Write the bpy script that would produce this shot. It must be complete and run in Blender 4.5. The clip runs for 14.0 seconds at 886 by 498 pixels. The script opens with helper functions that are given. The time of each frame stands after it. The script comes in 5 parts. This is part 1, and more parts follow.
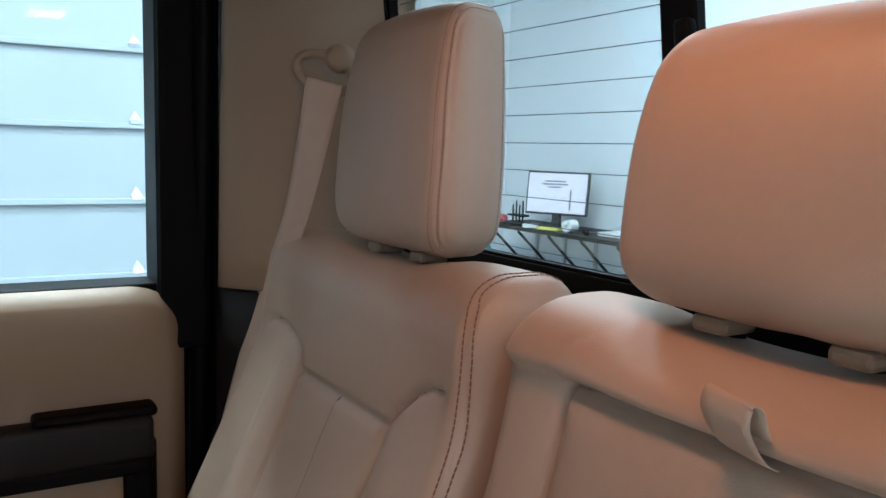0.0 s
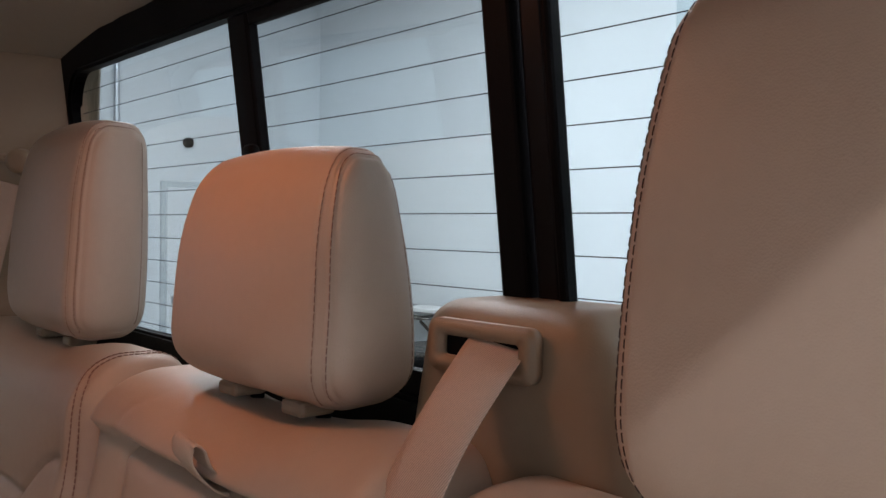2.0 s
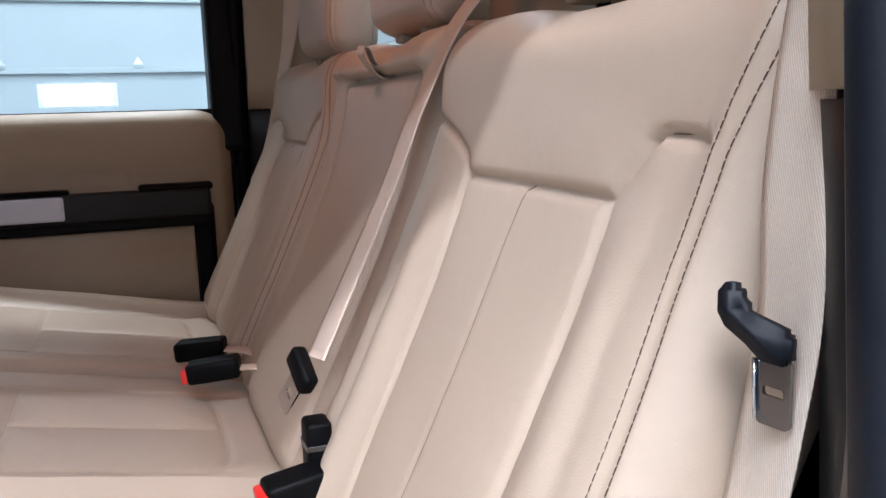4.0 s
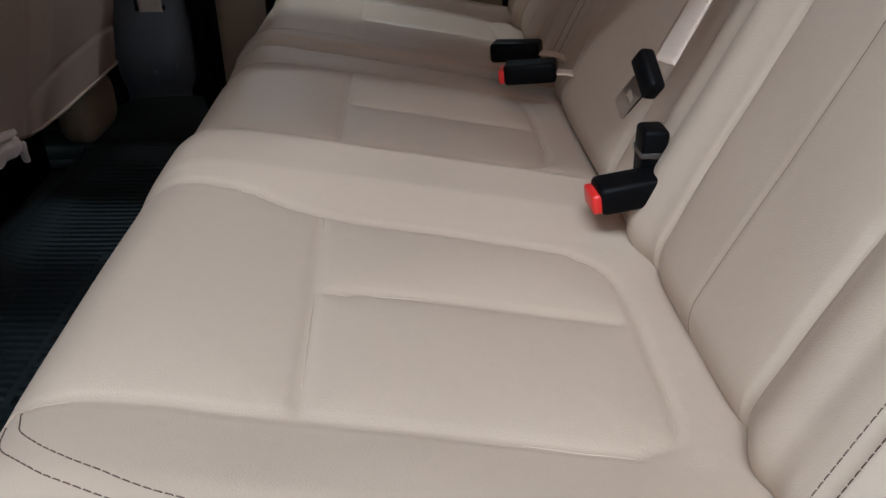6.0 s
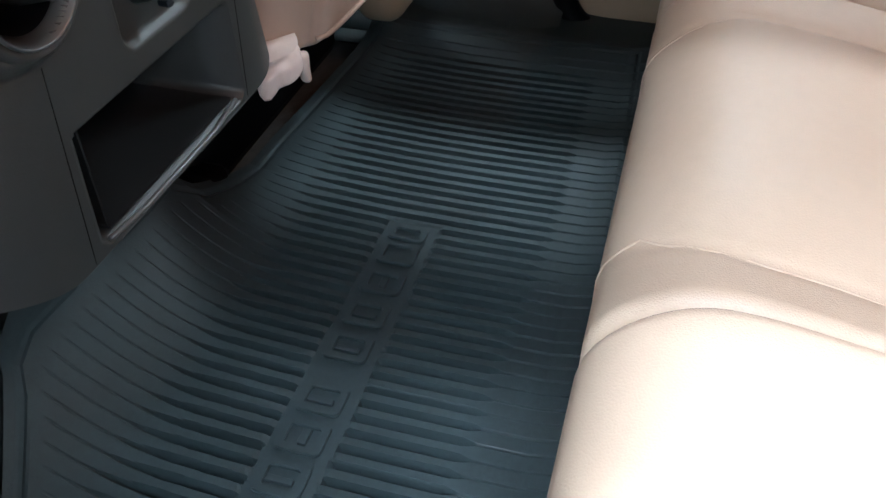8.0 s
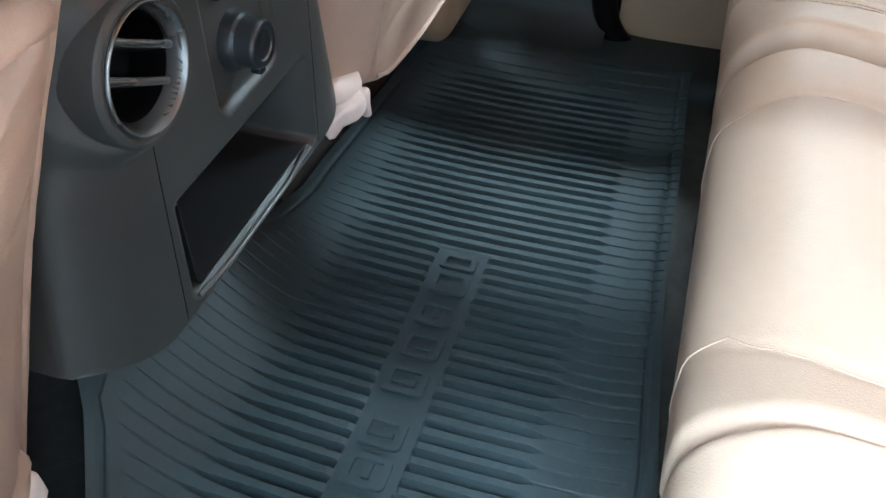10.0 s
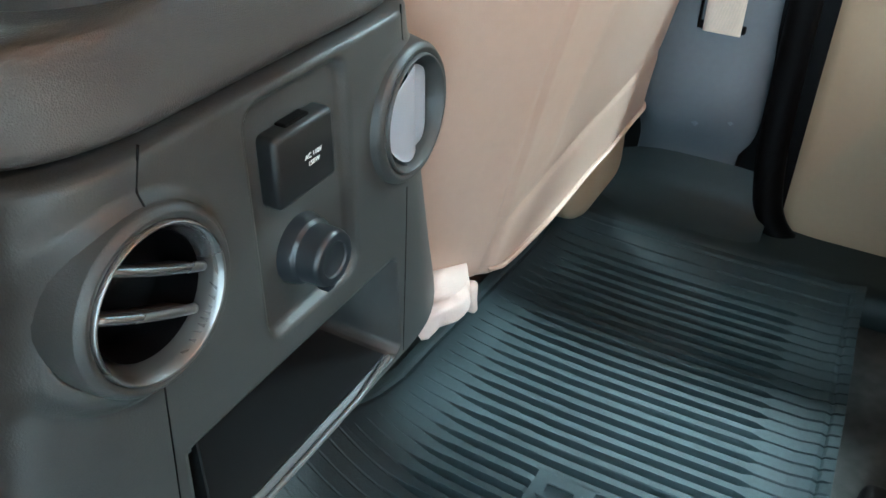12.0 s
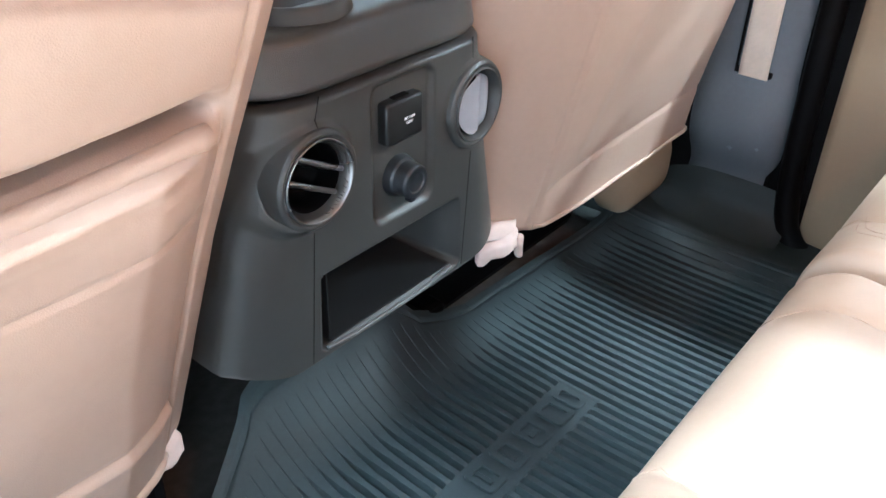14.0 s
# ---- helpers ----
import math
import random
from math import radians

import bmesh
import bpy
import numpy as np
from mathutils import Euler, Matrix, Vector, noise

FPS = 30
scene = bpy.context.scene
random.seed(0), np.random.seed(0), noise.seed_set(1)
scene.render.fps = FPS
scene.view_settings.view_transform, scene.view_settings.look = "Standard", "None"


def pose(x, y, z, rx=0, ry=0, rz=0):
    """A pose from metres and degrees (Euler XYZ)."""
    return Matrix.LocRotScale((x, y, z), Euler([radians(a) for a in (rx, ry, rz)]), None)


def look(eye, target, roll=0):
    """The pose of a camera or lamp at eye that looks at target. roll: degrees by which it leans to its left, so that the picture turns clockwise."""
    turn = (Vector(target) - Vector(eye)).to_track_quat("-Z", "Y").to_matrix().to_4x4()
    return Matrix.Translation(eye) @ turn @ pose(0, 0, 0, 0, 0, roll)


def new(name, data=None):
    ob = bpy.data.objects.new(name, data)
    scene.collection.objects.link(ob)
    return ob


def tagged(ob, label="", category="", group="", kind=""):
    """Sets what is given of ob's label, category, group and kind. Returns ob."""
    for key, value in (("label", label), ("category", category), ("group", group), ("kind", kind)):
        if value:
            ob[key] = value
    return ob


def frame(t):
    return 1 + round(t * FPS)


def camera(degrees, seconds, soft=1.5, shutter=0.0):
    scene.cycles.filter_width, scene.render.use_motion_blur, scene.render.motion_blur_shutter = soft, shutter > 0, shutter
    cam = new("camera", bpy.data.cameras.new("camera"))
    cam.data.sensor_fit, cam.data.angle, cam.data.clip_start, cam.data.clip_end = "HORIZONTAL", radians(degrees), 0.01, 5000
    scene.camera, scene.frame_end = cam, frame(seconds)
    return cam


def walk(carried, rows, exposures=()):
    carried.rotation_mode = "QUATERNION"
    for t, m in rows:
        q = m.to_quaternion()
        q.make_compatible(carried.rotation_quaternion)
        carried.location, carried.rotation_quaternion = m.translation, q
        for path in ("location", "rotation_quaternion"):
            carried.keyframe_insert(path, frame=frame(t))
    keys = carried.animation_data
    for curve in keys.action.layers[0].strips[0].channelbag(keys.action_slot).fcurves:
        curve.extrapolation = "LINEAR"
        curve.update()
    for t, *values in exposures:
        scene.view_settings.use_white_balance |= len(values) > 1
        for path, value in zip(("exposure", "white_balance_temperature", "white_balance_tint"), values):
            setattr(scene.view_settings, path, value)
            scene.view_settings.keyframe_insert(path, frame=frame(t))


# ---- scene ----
cam = camera(55.3, 14.0)
PATH = [
    (0, (0.329, 0.344, 0.879), (-1.377, 1.363, 0.646), 1.4),
    (0.5, (0.355, 0.36, 0.91), (-1.282, 1.502, 0.789), 1.1),
    (1, (0.422, 0.387, 0.924), (-1.159, 1.609, 0.829), 0.4),
    (1.5, (0.515, 0.422, 0.937), (-1.016, 1.706, 0.856), 0.4),
    (2, (0.588, 0.432, 0.905), (-0.9, 1.768, 0.857), 0.9),
    (2.5, (0.72, 0.426, 0.818), (-0.759, 1.772, 0.782), 0.7),
    (3, (0.845, 0.417, 0.781), (-0.773, 1.592, 0.739), -0.2),
    (3.5, (0.953, 0.413, 0.73), (-0.811, 1.341, 0.571), -1.4),
    (4, (1.051, 0.407, 0.686), (-0.797, 1.096, 0.35), -1.6),
    (4.2, (1.087, 0.415, 0.677), (-0.778, 1.01, 0.266), -2.1),
    (6.3, (0.992, 0.283, 0.651), (-0.749, 0.279, -0.333), -0.3),
    (6.5, (0.931, 0.244, 0.638), (-0.788, 0.18, -0.384), 0.2),
    (7, (0.744, 0.189, 0.609), (-0.873, -0.102, -0.531), -0.6),
    (7.5, (0.585, 0.108, 0.588), (-0.933, -0.271, -0.658), -0.7),
    (8, (0.467, 0.089, 0.623), (-0.987, -0.346, -0.68), -0.5),
    (8.5, (0.435, 0.058, 0.643), (-0.995, -0.405, -0.675), -0.8),
    (8.7, (0.435, 0.041, 0.636), (-0.993, -0.422, -0.686), -0.7),
    (11, (0.477, 0.030, 0.726), (-0.936, -0.377, -0.629), 1.7),
    (11.5, (0.399, 0.028, 0.726), (-1.123, -0.524, -0.447), 1.9),
    (12, (0.303, -0.004, 0.674), (-1.145, -0.791, -0.458), 1.0),
    (12.5, (0.254, 0.009, 0.657), (-1.133, -0.912, -0.450), 1.1),
    (13, (0.251, 0.014, 0.643), (-1.097, -0.992, -0.438), 1.0),
    (13.5, (0.337, 0.084, 0.712), (-0.990, -0.940, -0.377), 1.6),
    (14, (0.540, 0.229, 0.785), (-0.779, -0.817, -0.295), 1.7),
]
walk(cam, [(t, look(eye, target, roll)) for t, eye, target, roll in PATH],
     exposures=[(0, 0.8, 5700, 5), (0.5, 0.45, 5900, 14), (1, 0.5, 6450, 20), (1.5, 0.24, 6600, 21), (2.0, 0.25, 6500, 18), (2.3, 0.35, 6500, 17), (2.6, 0.65, 6400, 16), (3, 0.67, 6150, 13), (4.2, 0.58, 5900, 13), (6.3, -0.35, 5600, 5), (7, -0.07, 5450, 5), (7.5, 0.75, 5550, 5), (8, 1.92, 5650, 4), (8.5, 2.3, 5620, 3), (11, 2.62, 5350, -2), (11.5, 2.98, 5450, 1), (12, 3.12, 5250, -10), (13, 3.36, 5450, -2), (13.5, 3.34, 5700, -1), (14, 3.04, 5480, 3)])

# ---- world and light ----
world = bpy.data.worlds.new("world")
scene.world = world
world.use_nodes = True
world.node_tree.nodes["Background"].inputs[0].default_value = (0.75, 0.85, 1.0, 1)
world.node_tree.nodes["Background"].inputs[1].default_value = 0.05


def area_lamp(name, loc, rot, sx, sy, watts, colour):
    data = bpy.data.lights.new(name, "AREA")
    data.shape, data.size, data.size_y, data.energy, data.color = "RECTANGLE", sx, sy, watts, colour
    ob = new(name, data)
    ob.matrix_world = pose(*loc, *rot)
    return ob


# rows of ceiling tubes: x, y and watts; the two rows near the open door stand side by side
# the tube at x -1.45 is added fill to brighten the far mat
TUBES = [(-3.6, -3.4, 14), (-3.6, -0.15, 15), (-3.6, 2.75, 62), (-2.05, -3.4, 14), (-2.05, 0.65, 70), (-1.45, 0.10, 26), (-2.05, 2.75, 26),
         (2.03, -3.4, 16), (2.03, -0.15, 84), (2.03, 3.6, 12), (2.70, -3.4, 16), (2.70, -0.15, 84), (2.70, 3.6, 8),
         (4.6, -3.4, 22), (4.6, -0.15, 22), (4.6, 3.6, 10)]
for lx, ly, watts in TUBES:
    area_lamp("ceiling_tube_light", (lx, ly, 3.15), (0, 0, 90), 2.2, 0.10 if lx > 0 else 0.24, watts, (0.92, 0.95, 1.0) if lx > 0 else (0.92, 0.98, 0.96))
# the warm dome light in the headliner ahead of the rear headrests
area_lamp("dome_lamp_light", (-0.02, 0.56, 1.154), (0, 0, 0), 0.13, 0.07, 0.50, (1.0, 0.34, 0.15))

# ---- materials ----
def material(name, base, rough=0.5, metal=0.0, grain=None, bump=0.0, var=0.08, var_scale=6.0, coat=0.0, spec=0.5, sheen=0.0):
    """Base colour with two scales of variation and an optional fine relief: grain = (kind, scale)."""
    m = bpy.data.materials.new(name)
    m.use_nodes = True
    nt = m.node_tree
    b = nt.nodes["Principled BSDF"]
    b.inputs["Roughness"].default_value, b.inputs["Metallic"].default_value = rough, metal
    b.inputs["Specular IOR Level"].default_value = spec
    b.inputs["Coat Weight"].default_value = coat
    b.inputs["Sheen Weight"].default_value = sheen
    tc = nt.nodes.new("ShaderNodeTexCoord")
    n1 = nt.nodes.new("ShaderNodeTexNoise")
    n1.inputs["Scale"].default_value, n1.inputs["Detail"].default_value = var_scale, 4
    n2 = nt.nodes.new("ShaderNodeTexNoise")
    n2.inputs["Scale"].default_value, n2.inputs["Detail"].default_value = var_scale * 22, 3
    mix = nt.nodes.new("ShaderNodeMath")
    mix.operation = "MULTIPLY_ADD"
    mix.inputs[1].default_value = 0.4
    ramp = nt.nodes.new("ShaderNodeValToRGB")
    lo, hi = [tuple(min(1, c * f) for c in base) + (1,) for f in (1 - var, 1 + var)]
    ramp.color_ramp.elements[0].position, ramp.color_ramp.elements[0].color = 0.45, lo
    ramp.color_ramp.elements[1].position, ramp.color_ramp.elements[1].color = 0.95, hi
    for n in (n1, n2):
        nt.links.new(tc.outputs["Object"], n.inputs["Vector"])
    nt.links.new(n2.outputs["Fac"], mix.inputs[0])
    nt.links.new(n1.outputs["Fac"], mix.inputs[2])
    nt.links.new(mix.outputs[0], ramp.inputs[0])
    nt.links.new(ramp.outputs[0], b.inputs["Base Color"])
    rr = nt.nodes.new("ShaderNodeMapRange")
    rr.inputs[1].default_value, rr.inputs[2].default_value = 0.3, 0.7
    rr.inputs[3].default_value, rr.inputs[4].default_value = max(0, rough - 0.07), min(1, rough + 0.07)
    nt.links.new(n1.outputs["Fac"], rr.inputs[0])
    nt.links.new(rr.outputs[0], b.inputs["Roughness"])
    if grain:
        kind, scale = grain
        if kind == "leather":
            g = nt.nodes.new("ShaderNodeTexVoronoi")
            g.feature = "F1"
            g.inputs["Scale"].default_value = scale
            out = g.outputs["Distance"]
            nt.links.new(tc.outputs["Object"], g.inputs["Vector"])
        elif kind == "weave":
            g = nt.nodes.new("ShaderNodeTexWave")
            g.wave_type, g.bands_direction = "BANDS", "DIAGONAL"
            g.inputs["Scale"].default_value, g.inputs["Distortion"].default_value = scale, 1.5
            g.inputs["Detail"].default_value, g.inputs["Detail Scale"].default_value = 2, 3
            out = g.outputs["Fac"]
            nt.links.new(tc.outputs["UV"], g.inputs["Vector"])
            tint = nt.nodes.new("ShaderNodeMix")
            tint.data_type, tint.blend_type = "RGBA", "MULTIPLY"
            tint.inputs[0].default_value = 0.25
            nt.links.new(ramp.outputs[0], tint.inputs[6])
            nt.links.new(g.outputs["Color"], tint.inputs[7])
            nt.links.new(tint.outputs[2], b.inputs["Base Color"])
        else:
            g = nt.nodes.new("ShaderNodeTexNoise")
            g.inputs["Scale"].default_value, g.inputs["Detail"].default_value = scale, 5
            out = g.outputs["Fac"]
            nt.links.new(tc.outputs["Object"], g.inputs["Vector"])
        bm_node = nt.nodes.new("ShaderNodeBump")
        bm_node.inputs["Strength"].default_value, bm_node.inputs["Distance"].default_value = bump, 0.001
        nt.links.new(out, bm_node.inputs["Height"])
        nt.links.new(bm_node.outputs[0], b.inputs["Normal"])
    return m


LEATHER = material("beige_leather", (0.482, 0.374, 0.283), 0.48, grain=("leather", 900), bump=0.16, var=0.05, var_scale=5)
# darker than the leather: crease shade put into the colour of the cords
SEAM_SHADE = material("brown_seam_shade", (0.22, 0.145, 0.105), 0.7, grain=("noise", 900), bump=0.2, var=0.2, var_scale=60)
LEATHER_FRONT = material("tan_leather", (0.43, 0.310, 0.243), 0.45, grain=("leather", 900), bump=0.12, var=0.05, var_scale=5)
THREAD = material("dark_thread", (0.085, 0.046, 0.034), 0.7, var=0.2)
PALE_THREAD = material("tan_thread", (0.25, 0.145, 0.11), 0.7, var=0.2)
TAN_PLASTIC = material("tan_plastic", (0.305, 0.225, 0.148), 0.5, grain=("noise", 700), bump=0.2, var=0.04)
HEADLINER = material("headliner_cloth", (0.27, 0.195, 0.112), 0.95, grain=("noise", 1200), bump=0.4, var=0.05, sheen=0.3)
# one webbing in two tones; the finer, darker copy carries the passenger belt's shade
BELT = material("beige_webbing", (0.82, 0.69, 0.57), 0.7, grain=("weave", 17), bump=0.4, var=0.06, var_scale=40)
BELT_FINE_SHADED = material("fine_shaded_beige_webbing", (0.67, 0.52, 0.41), 0.7, grain=("weave", 19), bump=0.5, var=0.05, var_scale=40)
BLACK = material("black_plastic", (0.0025, 0.0025, 0.003), 0.5, grain=("noise", 600), bump=0.15, var=0.2, spec=0.09)
GLOSS_BLACK = material("gloss_black", (0.003, 0.003, 0.004), 0.4, var=0.2, spec=0.2)
RUBBER_SEAL = material("rubber_seal", (0.005, 0.007, 0.012), 0.5, grain=("noise", 300), bump=0.2, var=0.25, spec=0.3)
GREY_TRIM = material("dark_grey_trim", (0.010, 0.010, 0.011), 0.5, grain=("noise", 700), bump=0.25, var=0.1, spec=0.25)
SILL_TRIM = material("sill_trim", (0.017, 0.024, 0.025), 0.5, grain=("noise", 700), bump=0.25, var=0.15, spec=0.3)
SCUFF = material("pale_scuff", (0.20, 0.22, 0.24), 0.7, var=0.2, var_scale=200)
BLUE_TRIM = material("blue_grey_trim", (0.120, 0.132, 0.147), 0.45, grain=("noise", 700), bump=0.25, var=0.1, spec=0.4)
CONSOLE = material("charcoal_plastic", (0.045, 0.047, 0.046), 0.42, grain=("noise", 900), bump=0.2, var=0.08)
CONSOLE_LID = material("charcoal_grained_lid", (0.050, 0.050, 0.050), 0.38, grain=("leather", 1150), bump=0.22, var=0.08, spec=0.6)
SATIN = material("satin_silver", (0.21, 0.21, 0.21), 0.28, metal=0.8, var=0.06)
STEEL = material("dark_steel", (0.20, 0.20, 0.21), 0.25, metal=1.0, var=0.1)
CHROME = material("chrome", (0.75, 0.76, 0.78), 0.12, metal=1.0, var=0.05)
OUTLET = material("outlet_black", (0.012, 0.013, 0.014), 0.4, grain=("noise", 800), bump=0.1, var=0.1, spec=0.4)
CAP_BLUE = material("cap_blue_grey", (0.016, 0.019, 0.023), 0.35, var=0.15)
SILVER_PAINT = material("silver_paint", (0.52, 0.52, 0.57), 0.4, metal=0.0, var=0.04)
RUBBER_MAT = material("rubber_floor_mat", (0.028, 0.040, 0.044), 0.56, grain=("noise", 500), bump=0.25, var=0.25, var_scale=9, spec=0.28)
CARPET = material("charcoal_carpet", (0.060, 0.058, 0.054), 0.95, grain=("noise", 900), bump=1.0, var=0.35, var_scale=60)
RED = material("red_button", (0.65, 0.02, 0.015), 0.35, var=0.05)
CLOTH = material("pale_cloth", (0.62, 0.50, 0.45), 0.9, grain=("noise", 500), bump=0.5, var=0.08)
WHITE_PAINT = material("white_wall_paint", (0.74, 0.77, 0.80), 0.5, grain=("noise", 60), bump=0.1, var=0.03, var_scale=1.5)
# white panel toned down in colour, holding back the light on the west door
SHADED_PANEL = material("shaded_white_door_panel", (0.44, 0.48, 0.51), 0.42, grain=("noise", 200), bump=0.15, var=0.04, var_scale=1.2)
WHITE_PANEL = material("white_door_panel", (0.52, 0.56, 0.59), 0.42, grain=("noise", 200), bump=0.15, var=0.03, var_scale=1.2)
FROST = material("frosted_pane", (0.55, 0.60, 0.66), 0.3, var=0.05)
CONCRETE = material("sealed_concrete", (0.30, 0.30, 0.29), 0.5, grain=("noise", 80), bump=0.2, var=0.2, var_scale=2)
CEILING_WHITE = material("white_ceiling_panel", (0.8, 0.8, 0.8), 0.7, var=0.04, var_scale=1)
PALE_TRACK = material("pale_painted_track", (0.50, 0.58, 0.63), 0.5, var=0.05)
METAL_GREY = material("galvanised_steel", (0.45, 0.47, 0.5), 0.4, metal=0.6, var=0.12)
BODY_PAINT = material("black_body_paint", (0.006, 0.006, 0.008), 0.3, coat=0.2, var=0.1)
SCREEN_FRAME = material("screen_frame", (0.02, 0.02, 0.022), 0.35, var=0.1)
WHITE_PLASTIC = material("white_plastic", (0.75, 0.75, 0.75), 0.4, var=0.04)
GREEN = material("green_plastic", (0.08, 0.55, 0.06), 0.4, var=0.1)
ORANGE = material("orange_plastic", (0.75, 0.13, 0.03), 0.4, var=0.1)
TEAL = material("teal_plastic", (0.05, 0.28, 0.30), 0.4, var=0.1)
YELLOW = material("yellow_paper", (0.75, 0.72, 0.15), 0.6, var=0.1)
PINK = material("pink_plastic", (0.75, 0.12, 0.15), 0.5, var=0.1)
PRINT = material("white_print", (0.8, 0.8, 0.8), 0.6, var=0.02)
# bin lip: lighter and smoother than the console plastic
LIP = material("grey_plastic_lip", (0.11, 0.11, 0.11), 0.28, var=0.15)
GLASS_PRINT = material("grey_glass_print", (0.20, 0.22, 0.24), 0.6, var=0.05)


def glass_material(name, tint, rough=0.0):
    m = bpy.data.materials.new(name)
    m.use_nodes = True
    nt = m.node_tree
    nt.nodes.remove(nt.nodes["Principled BSDF"])
    out = nt.nodes["Material Output"]
    tr, gl, mx, fr = (nt.nodes.new("ShaderNode" + k) for k in ("BsdfTransparent", "BsdfGlossy", "MixShader", "Fresnel"))
    tr.inputs[0].default_value, gl.inputs["Roughness"].default_value = (*tint, 1), rough
    fr.inputs[0].default_value = 1.45
    half = nt.nodes.new("ShaderNodeMath")
    half.operation = "MULTIPLY"
    half.inputs[1].default_value = 0.3
    nt.links.new(fr.outputs[0], half.inputs[0])
    nt.links.new(half.outputs[0], mx.inputs[0])
    nt.links.new(tr.outputs[0], mx.inputs[1])
    nt.links.new(gl.outputs[0], mx.inputs[2])
    nt.links.new(mx.outputs[0], out.inputs[0])
    return m


GLASS = glass_material("window_glass", (0.86, 0.92, 0.93))


def glow(name, colour, strength):
    m = bpy.data.materials.new(name)
    m.use_nodes = True
    b = m.node_tree.nodes["Principled BSDF"]
    b.inputs["Base Color"].default_value = (*colour, 1)
    b.inputs["Emission Color"].default_value, b.inputs["Emission Strength"].default_value = (*colour, 1), strength
    return m


DOME = glow("warm_dome_lens", (1.0, 0.55, 0.28), 2.0)
TUBE = glow("lit_tube", (0.9, 0.96, 1.0), 6.0)
SCREEN = glow("lit_screen", (0.62, 0.58, 0.66), 0.35)
DAY_PANE = glow("daylit_pane", (0.95, 0.98, 1.0), 3.5)

# ---- builders ----
def mesh_part(name, verts, faces, mat, parent=None, label="", smooth=True, uv=None):
    me = bpy.data.meshes.new(name)
    me.from_pydata([tuple(map(float, v)) for v in verts], [], [tuple(map(int, f)) for f in faces])
    if uv is not None:
        layer = me.uv_layers.new(name="UVMap")
        idx = np.zeros(len(me.loops), dtype=np.int32)
        me.loops.foreach_get("vertex_index", idx)
        layer.data.foreach_set("uv", np.asarray(uv, float)[idx].ravel())
    me.polygons.foreach_set("use_smooth", [smooth] * len(me.polygons))
    me.materials.append(mat)
    ob = new(name, me)
    if parent is not None:
        ob.parent = parent
    if label:
        tagged(ob, label)
    return ob


def part(name, bm, mat, parent=None, label="", smooth=False):
    """Links a bmesh as one mesh object under a thing or a part."""
    bmesh.ops.recalc_face_normals(bm, faces=bm.faces)
    me = bpy.data.meshes.new(name)
    bm.to_mesh(me)
    bm.free()
    me.polygons.foreach_set("use_smooth", [smooth] * len(me.polygons))
    me.materials.append(mat)
    ob = new(name, me)
    if parent is not None:
        ob.parent = parent
    if label:
        tagged(ob, label)
    return ob


def thing(name, label, category, kind="", group=""):
    return tagged(new(name), label, category, group, kind)


def block(x0, x1, y0, y1, z0, z1, bev=0.0, seg=2, bm=None):
    """A bevelled block between the given bounds, added to bm if given."""
    one = bmesh.new()
    bmesh.ops.create_cube(one, size=1)
    for v in one.verts:
        v.co = Vector((x0 + (v.co.x + 0.5) * (x1 - x0), y0 + (v.co.y + 0.5) * (y1 - y0), z0 + (v.co.z + 0.5) * (z1 - z0)))
    if bev:
        bmesh.ops.bevel(one, geom=one.edges[:], offset=bev, segments=seg, affect="EDGES", profile=0.5)
    if bm is None:
        return one
    return join(bm, one)


def join(bm, one, m=None):
    me = bpy.data.meshes.new("tmp")
    if m is not None:
        one.transform(m)
    one.to_mesh(me)
    one.free()
    bm.from_mesh(me)
    bpy.data.meshes.remove(me)
    return bm


def tube(points, radius, sides=8, closed=False):
    """A round bar along a polyline; radius may be a list."""
    pts = [Vector(p) for p in points]
    n = len(pts)
    rad = radius if isinstance(radius, (list, tuple)) else [radius] * n
    verts, faces = [], []
    up = Vector((0.3, 0.2, 1)).normalized()
    for i, p in enumerate(pts):
        a = pts[(i - 1) % n] if closed or i else p
        b = pts[(i + 1) % n] if closed or i < n - 1 else p
        t = (b - a).normalized()
        u = (up - t * up.dot(t))
        u = u.normalized() if u.length > 1e-4 else t.orthogonal().normalized()
        w = t.cross(u)
        up = u
        for k in range(sides):
            c, s = math.cos(2 * math.pi * k / sides), math.sin(2 * math.pi * k / sides)
            verts.append(p + rad[i] * (c * u + s * w))
    rings = n if closed else n - 1
    for i in range(rings):
        for k in range(sides):
            j, l = (i + 1) % n, (k + 1) % sides
            faces.append((i * sides + k, i * sides + l, j * sides + l, j * sides + k))
    if not closed:
        faces.append(tuple(reversed(range(sides))))
        faces.append(tuple((n - 1) * sides + k for k in range(sides)))
    return verts, faces


def add_geo(bm, geo):
    verts, faces = geo
    vs = [bm.verts.new(v) for v in verts]
    for f in faces:
        bm.faces.new([vs[i] for i in f])
    return bm


def smooth_path(points, n=24):
    """Catmull-Rom through the points."""
    p = [np.array(q, float) for q in points]
    p = [2 * p[0] - p[1]] + p + [2 * p[-1] - p[-2]]
    out = []
    for i in range(1, len(p) - 2):
        for k in range(n):
            t = k / n
            out.append(0.5 * (2 * p[i] + (p[i + 1] - p[i - 1]) * t + (2 * p[i - 1] - 5 * p[i] + 4 * p[i + 1] - p[i + 2]) * t * t
                              + (3 * p[i] - p[i - 1] - 3 * p[i + 1] + p[i + 2]) * t ** 3))
    out.append(p[-2])
    return np.array(out)


